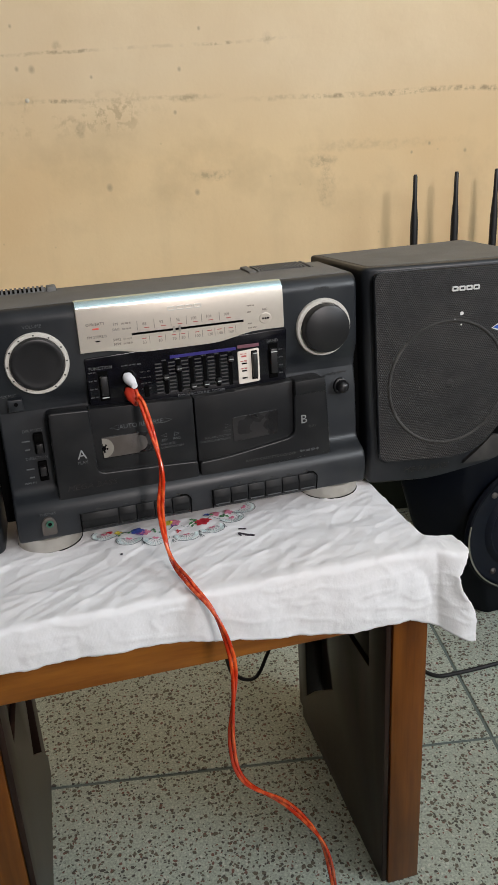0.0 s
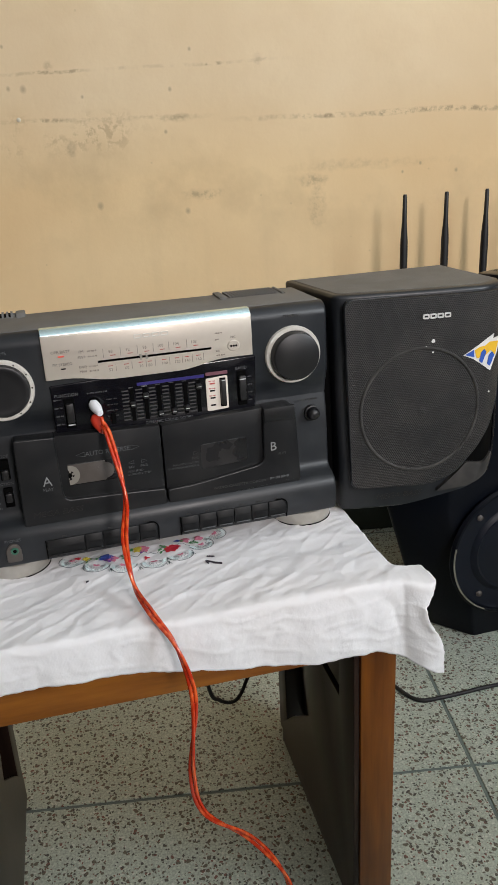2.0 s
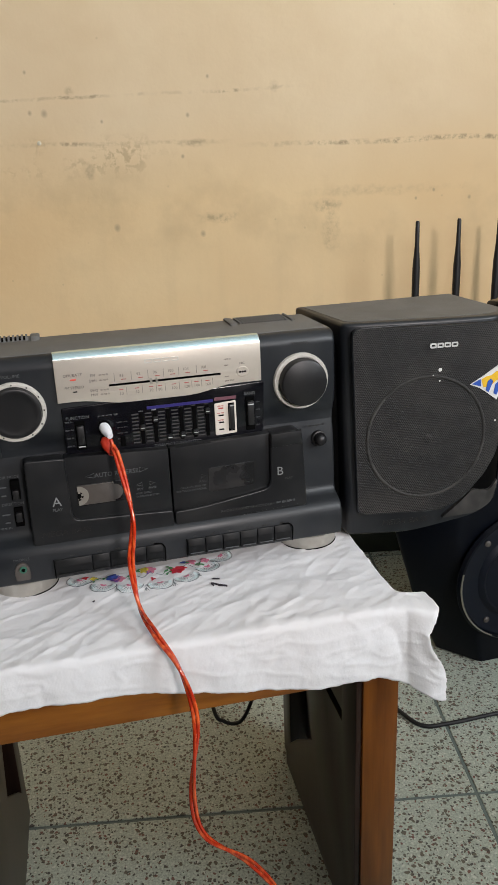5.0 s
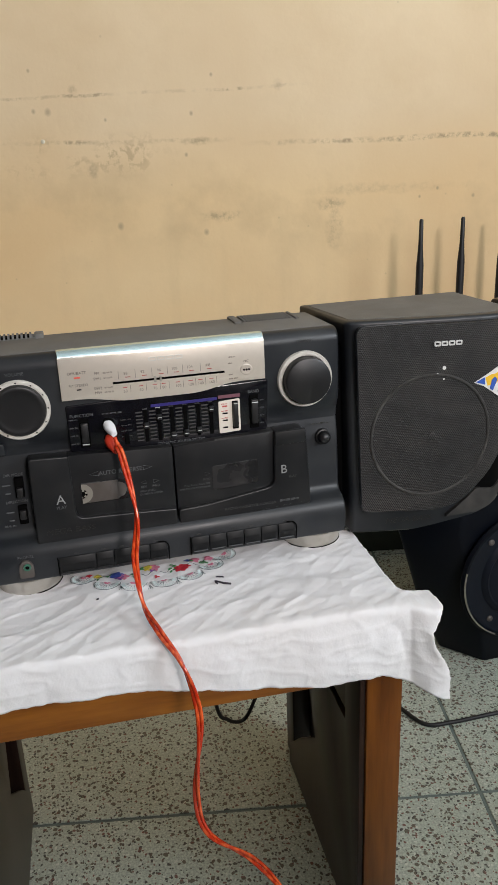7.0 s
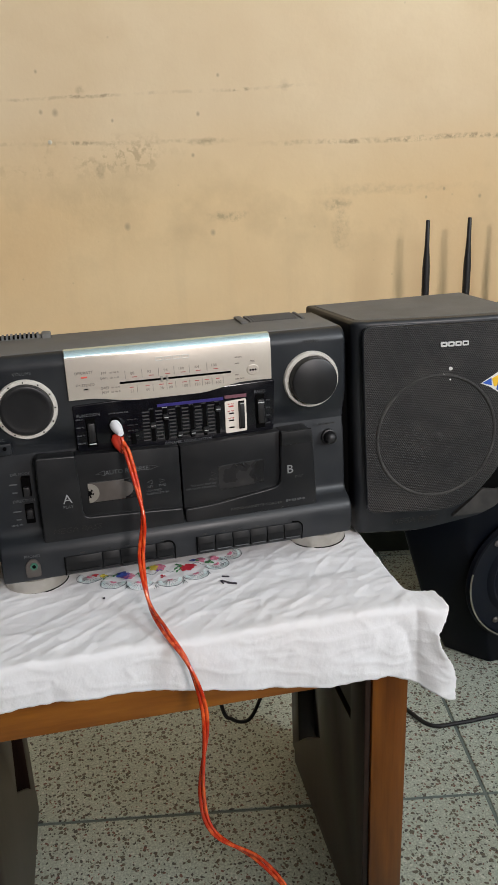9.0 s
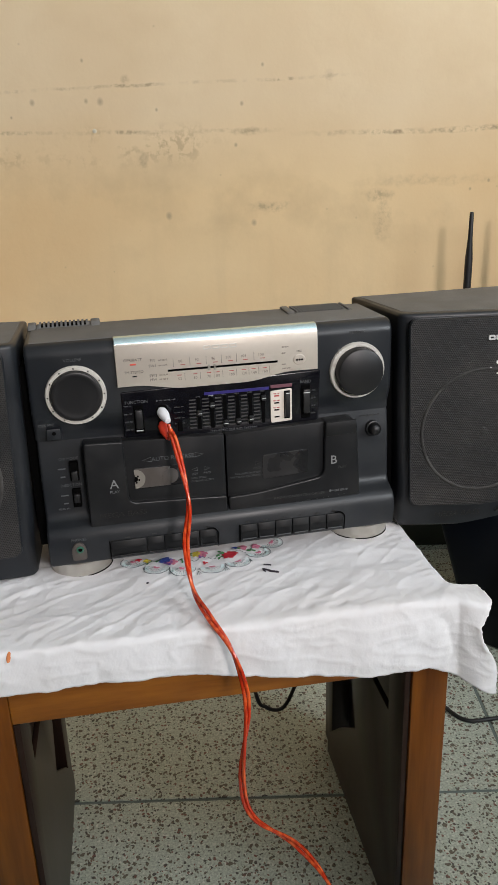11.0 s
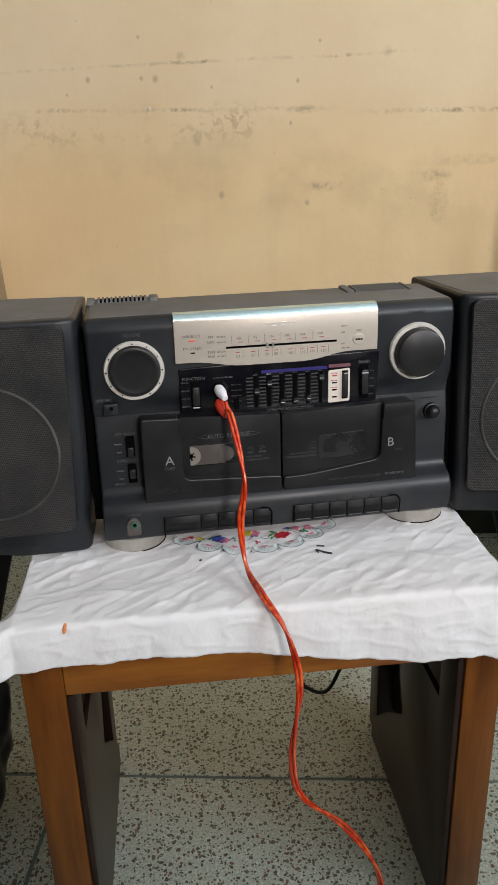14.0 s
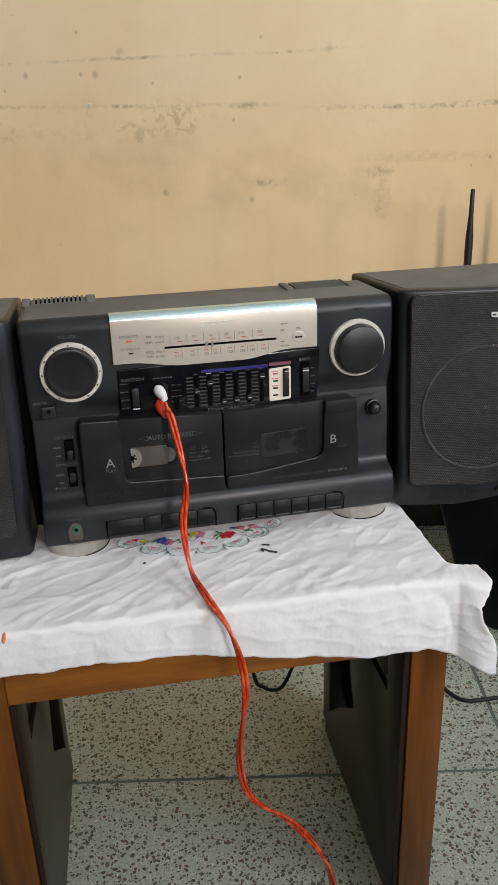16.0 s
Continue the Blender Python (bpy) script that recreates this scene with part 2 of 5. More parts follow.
BLACK = mat("black_plastic", (0.0125, 0.0147, 0.0178), 0.37, grain=0.25, scale=30, bump=0.08, bscale=900, dirt=(0.060, 0.060, 0.058), dirt_amount=0.30, dirt_scale=11, spec=0.42)
# dust grey, paled further to stand in for the tops' grazing reflection
BLACK_DUST_SHEEN = mat("dusty_sheen_plastic", (0.115, 0.117, 0.116), 0.6, grain=0.25, scale=30, bump=0.12, bscale=900, dirt=(0.16, 0.15, 0.13), dirt_amount=0.75, dirt_scale=14)
BLACK_LID = mat("satin_black_plastic", (0.0100, 0.0105, 0.0115), 0.33, grain=0.2, scale=40, bump=0.04, bscale=900, dirt=(0.045, 0.043, 0.040), dirt_amount=0.28, dirt_scale=16, spec=0.35)
BLACK_GLOSS = mat("glossy_black_plastic", (0.0045, 0.0045, 0.0068), 0.13, grain=0.2, dirt=(0.05, 0.05, 0.05), dirt_amount=0.15, dirt_scale=40)
KNOB = mat("knob_black", (0.007, 0.007, 0.0078), 0.40, grain=0.2, dirt=(0.04, 0.038, 0.035), dirt_amount=0.15, dirt_scale=30)
KEY = mat("key_black", (0.007, 0.0075, 0.008), 0.42, grain=0.2, bump=0.05, bscale=900, dirt=(0.03, 0.03, 0.028), dirt_amount=0.3, dirt_scale=20, spec=0.25)
LIP = mat("dull_black_plastic", (0.020, 0.0195, 0.0185), 0.6, grain=0.4, scale=60, dirt=(0.085, 0.078, 0.07), dirt_amount=0.7, dirt_scale=30)
# near-black stands in for shade inside slots, holes and gaps; also black parts
SLOT = mat("slot_black", (0.002, 0.002, 0.002), 0.7, spec=0.04)
SILVER = mat("champagne_silver", (0.74, 0.665, 0.575), 0.33, metal=0.50, grain=0.04, scale=200, bump=0.03, bscale=1500)
RING = mat("silver_paint", (0.71, 0.685, 0.625), 0.32, metal=0.25, grain=0.06, scale=90, dirt=(0.40, 0.37, 0.31), dirt_amount=0.35, dirt_scale=60)
# blue tint puts the cool ceiling reflection into the trim's colour
TRIM = mat("sky_tinted_trim", (0.60, 0.77, 0.80), 0.24, metal=0.9, grain=0.03)
CHROME = mat("satin_metal", (0.60, 0.575, 0.52), 0.30, metal=0.85, grain=0.08, scale=90, dirt=(0.35, 0.31, 0.24), dirt_amount=0.4, dirt_scale=60)
INK_WHITE = mat("white_print", (0.50, 0.51, 0.51), 0.6)
INK_FINE = mat("small_grey_print", (0.065, 0.067, 0.07), 0.6)
INK_TAN = mat("tan_print", (0.30, 0.245, 0.20), 0.6)
INK_GREY = mat("grey_print", (0.088, 0.092, 0.096), 0.6)
INK_LETTER = mat("worn_white_print", (0.22, 0.225, 0.225), 0.6)
INK_SHADE = mat("dark_brown_print", (0.011, 0.0088, 0.0078), 0.5)
INK_FAINT = mat("worn_print", (0.038, 0.037, 0.036), 0.6)
INK_DARK = mat("brown_print", (0.17, 0.135, 0.11), 0.6)
INK_RED = mat("red_print", (0.45, 0.07, 0.06), 0.5)
PURPLE = mat("purple_band", (0.035, 0.028, 0.16), 0.3)
MAROON = mat("maroon_band", (0.17, 0.07, 0.09), 0.4)
CREAM = mat("cream_plate", (0.72, 0.66, 0.58), 0.45, grain=0.04)
SMOKE = mat("smoked_window", (0.011, 0.011, 0.012), 0.2, grain=0.3, scale=50, dirt=(0.050, 0.046, 0.045), dirt_amount=0.6, dirt_scale=30)
TAPE_GREY = mat("cassette_grey", (0.075, 0.064, 0.056), 0.4, grain=0.3, scale=80, dirt=(0.10, 0.09, 0.085), dirt_amount=0.6, dirt_scale=40)
SPOOL = mat("spool_white", (0.22, 0.205, 0.175), 0.5, grain=0.05)
WHITE_PLUG = mat("white_plug", (0.76, 0.77, 0.80), 0.4, grain=0.03)
RED_PLUG = mat("red_plug", (0.62, 0.045, 0.02), 0.38, grain=0.1)
GREEN = mat("green_plastic", (0.035, 0.13, 0.085), 0.35)
GRILLE = grille_material()
RING_WORN = mat("worn_grille_ring", (0.040, 0.039, 0.037), 0.6, grain=0.6, scale=420, bump=0.8, bscale=900, dirt=(0.11, 0.105, 0.098), dirt_amount=0.8, dirt_scale=17, spec=0.2)
PLASTER = plaster_material()
# unseen walls are made dark to cut bounced light and reflections
LOW_BOUNCE_WALL = mat("low_bounce_wall", (0.085, 0.082, 0.075), 0.85, grain=0.25, scale=4, bump=0.2, bscale=60, dirt=(0.05, 0.045, 0.04), dirt_amount=0.5, dirt_scale=3)
TERRAZZO = terrazzo_material()
GROUT = mat("green_grout", (0.165, 0.205, 0.19), 0.8, grain=0.3, scale=90, bump=0.3, bscale=300)
WOOD = wood_material("orange_wood", (0.112, 0.031, 0.004), (0.24, 0.080, 0.009))
APRON = wood_material("orange_apron_wood", (0.19, 0.056, 0.006), (0.39, 0.140, 0.017))
PLASTER_CHIP = mat("bare_plaster", (0.62, 0.57, 0.46), 0.85, grain=0.2, scale=200)
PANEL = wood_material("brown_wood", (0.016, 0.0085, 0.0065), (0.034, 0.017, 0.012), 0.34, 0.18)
CLOTH = cloth_material()
CEILING = mat("ceiling_white", (0.70, 0.74, 0.77), 0.9, grain=0.05, scale=5)
FRAME = mat("window_frame_paint", (0.55, 0.53, 0.48), 0.5, grain=0.08)
BEIGE = mat("beige_plastic", (0.37, 0.305, 0.22), 0.5, grain=0.08, scale=25, bump=0.1, dirt=(0.26, 0.2, 0.14), dirt_amount=0.5, dirt_scale=9)
NAVY = mat("blue_black_lacquer", (0.003, 0.0042, 0.0075), 0.3, grain=0.3, scale=25, dirt=(0.012, 0.012, 0.013), dirt_amount=0.3, dirt_scale=10, spec=0.14)
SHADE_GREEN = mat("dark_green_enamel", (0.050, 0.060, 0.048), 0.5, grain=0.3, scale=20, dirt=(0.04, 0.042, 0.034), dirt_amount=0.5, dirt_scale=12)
CONE = mat("speaker_cone", (0.0055, 0.0075, 0.0135), 0.42, grain=0.2, scale=60, spec=0.22)
RUBBER = mat("black_rubber", (0.012, 0.012, 0.013), 0.5, grain=0.2)
BAG = mat("black_polythene", (0.018, 0.019, 0.019), 0.28, grain=0.3, bump=0.5, bscale=45, dirt=(0.10, 0.10, 0.095), dirt_amount=0.5, dirt_scale=14)
THREADS = {c: mat(c + "_thread", v, 0.8, grain=0.2, scale=600, bump=0.5, bscale=1500) for c, v in dict(
    red=(0.55, 0.02, 0.04), pink=(0.66, 0.22, 0.32), blue=(0.05, 0.09, 0.42), violet=(0.22, 0.08, 0.36), yellow=(0.66, 0.55, 0.06),
    green=(0.06, 0.22, 0.08), teal=(0.50, 0.61, 0.61), slate=(0.06, 0.09, 0.10)).items()}
STICKER = {c: mat("sticker_" + c, v, 0.4, grain=0.08, scale=120) for c, v in dict(
    white=(0.72, 0.72, 0.70), yellow=(0.80, 0.48, 0.03), blue=(0.03, 0.10, 0.45)).items()}
LED = mat("red_lens", (0.75, 0.12, 0.08), 0.3)
RUST = mat("rust_stain", (0.62, 0.22, 0.08), 0.9, grain=0.2, scale=300)
DEBRIS = mat("dark_debris", (0.035, 0.028, 0.04), 0.7)


def copper_wire_material():
    """Clear red-orange sleeve over twisted copper strands."""
    k = Nodes("red_clear_flex", 0.16)
    col = k.mix(k.step(k.noise(170.0, 3, (1.0, 1.0, 0.22)), 0.46, 0.64), (0.50, 0.028, 0.006), (0.78, 0.13, 0.030))
    k.b.inputs["Coat Weight"].default_value = 0.8
    k.b.inputs["Coat Roughness"].default_value = 0.06
    return k.finish(col, k.noise(380.0, 2, (1, 1, 0.3)), 0.5, 0.001)


WIRE = copper_wire_material()


# ---- shapes ----
def part(name, bm, material, parent, label=""):
    """Links a bmesh in world coordinates as one mesh object under a thing or a part."""
    me = bpy.data.meshes.new(name)
    bm.to_mesh(me)
    bm.free()
    for m in material if isinstance(material, (list, tuple)) else (material,):
        me.materials.append(m)
    ob = new(name, me)
    if parent is not None:
        ob.parent = parent
        if parent.data is None:
            ob.matrix_parent_inverse = parent.matrix_basis.inverted()
    return tagged(ob, label)


def thing(name, x, y, z, label, category, group="", kind="", turn=0):
    ob = new(name)
    ob.empty_display_size = 0.02
    ob.matrix_basis = pose(x, y, z, 0, 0, turn)
    return tagged(ob, label, category, group, kind)


def shade(bm, angle=35):
    """Smooth faces, with hard edges kept sharp."""
    lim = radians(angle)
    bmesh.ops.recalc_face_normals(bm, faces=bm.faces[:])
    for f in bm.faces:
        f.smooth = True
    for e in bm.edges:
        e.smooth = len(e.link_faces) == 2 and e.calc_face_angle(4.0) < lim
    return bm


def box(x0, x1, y0, y1, z0, z1, bevel=0.0015, seg=2, bm=None, m=None):
    own = bmesh.new()
    bmesh.ops.create_cube(own, size=1.0)
    for v in own.verts:
        v.co = Vector((x0 if v.co.x < 0 else x1, y0 if v.co.y < 0 else y1, z0 if v.co.z < 0 else z1))
    if bevel:
        bmesh.ops.bevel(own, geom=own.edges[:], offset=bevel, segments=seg, profile=0.5, affect="EDGES")
    shade(own)
    if m is not None:
        own.transform(m)
    return merge(bm, own)


def merge(bm, own):
    if bm is None:
        return own
    me = bpy.data.meshes.new("tmp")
    own.to_mesh(me)
    own.free()
    bm.from_mesh(me)
    bpy.data.meshes.remove(me)
    return bm


def prism(points, axis, a, b, bevel=0.0, seg=2, bm=None, m=None, angle=35):
    """A polygon drawn in the two other axes, drawn out from a to b along axis, with its end rims bevelled."""
    own = bmesh.new()
    place = {"x": lambda p, t: (t, p[0], p[1]), "y": lambda p, t: (p[0], t, p[1]), "z": lambda p, t: (p[0], p[1], t)}[axis]
    v0 = [own.verts.new(place(p, a)) for p in points]
    v1 = [own.verts.new(place(p, b)) for p in points]
    n = len(points)
    ends = [own.faces.new(v0), own.faces.new(v1)]
    for i in range(n):
        own.faces.new((v0[i], v0[(i + 1) % n], v1[(i + 1) % n], v1[i]))
    bmesh.ops.recalc_face_normals(own, faces=own.faces[:])
    if bevel:
        edges = {e for f in ends for e in f.edges}
        bmesh.ops.bevel(own, geom=list(edges), offset=bevel, segments=seg, profile=0.5, affect="EDGES")
    shade(own, angle)
    if m is not None:
        own.transform(m)
    return merge(bm, own)


def rounded(points, r, steps=4):
    """The polygon with its corners rounded; r is one radius or one for each corner."""
    out, n = [], len(points)
    for i in range(n):
        q = r[i] if isinstance(r, (list, tuple)) else r
        p0, p, p1 = (Vector(points[j % n]) for j in (i - 1, i, i + 1))
        if q <= 0:
            out.append(tuple(p))
            continue
        a, b = (p0 - p), (p1 - p)
        q = min(q, a.length * 0.49, b.length * 0.49)
        a, b = p + a.normalized() * q, p + b.normalized() * q
        for k in range(steps + 1):
            t = k / steps
            out.append(tuple((1 - t) ** 2 * a + 2 * t * (1 - t) * p + t * t * b))
    return out


def lathe(profile, centre, axis="y", steps=48, bm=None, m=None, angle=35):
    """Turns (radius, along) pairs about the axis through centre; an open end at radius 0 closes itself."""
    own = bmesh.new()
    rings = []
    for r, h in profile:
        if r < 1e-6:
            rings.append([own.verts.new((0, 0, h))])
        else:
            rings.append([own.verts.new((r * math.cos(2 * math.pi * i / steps), r * math.sin(2 * math.pi * i / steps), h)) for i in range(steps)])
    for a, b in zip(rings, rings[1:]):
        for i in range(steps):
            j = (i + 1) % steps
            if len(a) == 1 and len(b) == 1:
                continue
            if len(a) == 1:
                own.faces.new((a[0], b[i], b[j]))
            elif len(b) == 1:
                own.faces.new((a[i], a[j], b[0]))
            else:
                own.faces.new((a[i], a[j], b[j], b[i]))
    turn = {"z": Matrix(), "y": pose(0, 0, 0, 90), "x": pose(0, 0, 0, 0, 90)}[axis]      # along y: positive heights come towards the viewer
    own.transform(Matrix.Translation(centre) @ turn)
    shade(own, angle)
    if m is not None:
        own.transform(m)
    return merge(bm, own)


def smooth_path(points, per=8):
    """A Catmull-Rom line through the points."""
    p = [Vector(q) for q in points]
    p = [2 * p[0] - p[1]] + p + [2 * p[-1] - p[-2]]
    out = []
    for i in range(1, len(p) - 2):
        for k in range(per):
            t = k / per
            out.append(0.5 * (2 * p[i] + (p[i + 1] - p[i - 1]) * t + (2 * p[i - 1] - 5 * p[i] + 4 * p[i + 1] - p[i + 2]) * t * t
                              + (3 * p[i] - p[i - 1] - 3 * p[i + 1] + p[i + 2]) * t ** 3))
    return out + [p[-2]]


def tube(points, r, steps=10, bm=None, twist=0.0, offset=0.0, phase=0.0):
    """A round cable along points; with offset and twist it winds about the line as one strand of a pair."""
    own = bmesh.new()
    rings, up, run = [], Vector((0.3, 0.9, 0.2)), 0.0
    for i, p in enumerate(points):
        d = (points[min(i + 1, len(points) - 1)] - points[max(i - 1, 0)]).normalized()
        s = d.cross(up).normalized()
        up = s.cross(d).normalized()
        if i:
            run += (p - points[i - 1]).length
        a = phase + twist * run
        c = p + offset * (math.cos(a) * s + math.sin(a) * up)
        rings.append([own.verts.new(c + r * (math.cos(2 * math.pi * k / steps) * s + math.sin(2 * math.pi * k / steps) * up)) for k in range(steps)])
    for a, b in zip(rings, rings[1:]):
        for k in range(steps):
            own.faces.new((a[k], a[(k + 1) % steps], b[(k + 1) % steps], b[k]))
    own.faces.new(rings[0]), own.faces.new(rings[-1])
    shade(own, 60)
    return merge(bm, own)


def letters(body, x, y, z, size, material, parent, width=None, name="lettering", align="CENTER", m=None, depth=0.00015, slant=0.0):
    """Printed words that face -y, z at their base line."""
    cu = bpy.data.curves.new("text", "FONT")
    cu.body, cu.size, cu.align_x, cu.extrude, cu.shear, cu.resolution_u = body, size, align, depth, slant, 2
    tmp = bpy.data.objects.new("text", cu)
    scene.collection.objects.link(tmp)
    bpy.context.view_layer.update()
    me = bpy.data.meshes.new_from_object(tmp.evaluated_get(bpy.context.evaluated_depsgraph_get()))
    bpy.data.objects.remove(tmp)
    bpy.data.curves.remove(cu)
    bm = bmesh.new()
    bm.from_mesh(me)
    bpy.data.meshes.remove(me)
    if width and bm.verts:
        w = max(v.co.x for v in bm.verts) - min(v.co.x for v in bm.verts)
        bm.transform(Matrix.Diagonal((width / w, 1, 1, 1)))
    bm.transform((m or Matrix()) @ Matrix.Translation((x, y, z)) @ pose(0, 0, 0, 90))
    return part(name, bm, material, parent)


def frame_shape(x0, x1, z0, z1, w, ya, yb):
    """A plain hollow oblong, for a maker's mark that is not lettered."""
    bm = bmesh.new()
    outer = rounded([(x0, z0), (x1, z0), (x1, z1), (x0, z1)], 0.0014, 3)
    inner = rounded([(x0 + w, z0 + w), (x1 - w, z0 + w), (x1 - w, z1 - w), (x0 + w, z1 - w)], 0.0007, 3)
    rings = [[bm.verts.new((px, yy, pz)) for px, pz in pts] for pts, yy in ((outer, yb), (outer, ya), (inner, ya), (inner, yb))]
    n = len(outer)
    for a, b in zip(rings, rings[1:] + rings[:1]):
        for i in range(n):
            bm.faces.new((a[i], a[(i + 1) % n], b[(i + 1) % n], b[i]))
    return shade(bm)


def bars(x0, x1, y, z, h, material, parent, count=6, name="printed_line", m=None, seed=0):
    """Words too small or too private to letter: short dashes in a row."""
    rnd = random.Random(seed)
    bm, x = bmesh.new(), x0
    count *= 3
    step = (x1 - x0) / count
    for i in range(count):
        w = step * rnd.uniform(0.45, 0.8)
        if i % 6 != 5:
            low = rnd.choice((0.0, 0.0, 0.25))
            box(x, x + w, y - 0.0002, y + 0.0006, z + h * low, z + h * rnd.uniform(0.75, 1.0), 0, bm=bm)
        x += step
    if m is not None:
        bm.transform(m)
    return tagged(part(name, bm, material, parent), kind="stuff")


# ---- the room ----
WALL_V = 0.962
U0, U1, V0, HIGH, THICK = -1.95, 2.35, -3.50, 2.85, 0.20


def structure(name, bm, material, label, category):
    ob = part(name, bm, material, None, label)
    ob.matrix_basis = ROOM
    return tagged(ob, "", category, "", "structure")


def wall_with_window(lo, hi, w0, w1, z0, z1, make):
    bm = bmesh.new()
    for a, b, c, d in ((lo, w0, 0, HIGH), (w1, hi, 0, HIGH), (w0, w1, 0, z0), (w0, w1, z1, HIGH)):
        make(bm, a, b, c, d)
    return bm


wall_north = structure("wall_north", box(U0 - THICK, U1 + THICK, WALL_V, WALL_V + THICK, 0, HIGH, 0), PLASTER, "cream painted plaster wall with flaking stains", "wall")
chip = lathe([(0.0, 0.003), (0.0035, 0.0022), (0.0048, 0.0)], (-0.276, WALL_V + 0.0004, 0.954), "y", 9)
part("plaster_chip", chip, PLASTER_CHIP, wall_north, "small white bare plaster chip")
structure("wall_west", box(U0 - THICK, U0, V0, WALL_V, 0, HIGH, 0), LOW_BOUNCE_WALL, "plain unseen wall, made dark to cut bounced light", "wall")
structure("wall_south", wall_with_window(U0 - THICK, U1 + THICK, 0.95, 2.00, 1.72, 2.52, lambda bm, a, b, c, d: box(a, b, V0 - THICK, V0, c, d, 0, bm=bm)), LOW_BOUNCE_WALL, "plain unseen wall with a window opening, made dark to cut bounced light", "wall")
structure("wall_east", wall_with_window(V0, WALL_V, -1.9, -0.8, 1.1, 2.3, lambda bm, a, b, c, d: box(U1, U1 + THICK, a, b, c, d, 0, bm=bm)), LOW_BOUNCE_WALL, "plain unseen wall with a window opening, made dark to cut bounced light", "wall")
structure("ceiling", box(U0 - THICK, U1 + THICK, V0 - THICK, WALL_V + THICK, HIGH, HIGH + 0.15, 0), CEILING, "white painted flat ceiling", "ceiling")

# added out of view: blocks the low window light from the floor and legs
structure("floor_shade_blocker", box(U0, U1, -1.55, -1.45, 0, 1.06, 0.004), LOW_BOUNCE_WALL, "unseen half-height blocker added to shade the floor before the table", "wall")

floor = structure("floor", box(U0 - THICK, U1 + THICK, V0 - THICK, WALL_V + THICK, -0.15, -0.0018, 0), GROUT, "speckled terrazzo tile floor with green-grey joints", "floor")


# ---- the side table ----
TABLE = pose(-0.281, -0.124, 0, 0, 0, -3.0)      # its front left foot; x along the front, y to the back
TW, TD, TH, LEG = 0.487, 0.349, 0.462, 0.040


def side_table():
    t = thing("side_table", *(TABLE @ Vector((TW / 2, TD / 2, 0))), "low orange-brown wooden side table under a white cloth", "table", turn=-3)
    for x in (0, TW - LEG):
        for y in (0, TD - LEG):
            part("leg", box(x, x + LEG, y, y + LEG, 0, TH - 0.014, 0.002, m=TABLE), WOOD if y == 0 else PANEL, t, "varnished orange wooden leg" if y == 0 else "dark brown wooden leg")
    part("tabletop", box(-0.004, TW + 0.004, -0.004, TD + 0.004, TH - 0.014, TH, 0.003, m=TABLE), WOOD, t)
    part("front_rail", box(LEG + 0.0004, TW - LEG - 0.0004, 0.0015, 0.021, 0.379, TH - 0.014, 0.0015, m=TABLE), APRON, t, "orange wooden rail with long grain")
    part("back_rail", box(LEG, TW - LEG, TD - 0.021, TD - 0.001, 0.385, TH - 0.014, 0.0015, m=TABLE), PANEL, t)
    # a dark board lines each side from leg to leg, with a slot and a larger opening cut down from its top
    outline = [(0.003, 0.003), (TD - LEG, 0.003), (TD - LEG, 0.037), (0.250, 0.097), (0.169, 0.165), (0.190, 0.224), (0.190, 0.405), (0.115, 0.405), (0.115, 0.293), (0.049, 0.293), (0.049, 0.405), (0.0225, 0.405), (0.0225, 0.377), (0.003, 0.377)]
    for x in (LEG + 0.0004, TW - LEG - 0.0070):
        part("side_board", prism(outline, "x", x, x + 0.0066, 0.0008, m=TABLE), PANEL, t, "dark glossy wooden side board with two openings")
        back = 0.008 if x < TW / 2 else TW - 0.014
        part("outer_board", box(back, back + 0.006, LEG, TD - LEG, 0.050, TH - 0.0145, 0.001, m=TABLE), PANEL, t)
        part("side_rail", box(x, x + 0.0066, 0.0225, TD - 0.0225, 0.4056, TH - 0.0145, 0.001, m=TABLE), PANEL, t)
    return t


side_table()


# ---- the tablecloth ----
CLOTH_TOP = 0.4665


def wrinkle(x, y):
    """Height of the creases in the cloth where it lies flat."""
    calm = min(1.0, max(0.0, (0.10 - y) / 0.10))
    a = noise.noise(Vector((x * 9 + y * 5, y * 22 - x * 4, 1.3)))
    b = noise.noise(Vector((x * 26 - y * 16, y * 40 + x * 14, 4.7)))
    c = 1 - abs(noise.noise(Vector((x * 7 - y * 11 + 3, y * 13 + x * 5, 8.1))) * 2.2)
    d = 1 - abs(noise.noise(Vector((x * 8 + y * 5, y * 30 - x * 18, 2.9))) * 2.4)
    e = max(0.0, 1 - abs(noise.noise(Vector((x * 30 + y * 42, y * 52 - x * 34, 6.4))) * 3.0))
    u, v = 0.78 * x + 0.62 * y, 0.78 * y - 0.62 * x
    f = noise.noise(Vector((u * 13, v * 48 + 2 * a, 7.7))) + 0.6 * noise.noise(Vector((u * 24, v * 105, 3.1)))
    under = 0.25 if y > 0.02 else 1.0
    return CLOTH_TOP + 0.0006 + under * max(0.0, 0.0015 * a + 0.0011 * b + 0.0011 * max(0, c) ** 7 + 0.0009 * max(0, d) ** 8 + 0.00055 * e ** 4 + 0.0007 * f + 0.0010 + 0.0009 * noise.noise(Vector((x * 70 + y * 30, y * 95 - x * 40, 5.5)))) * calm


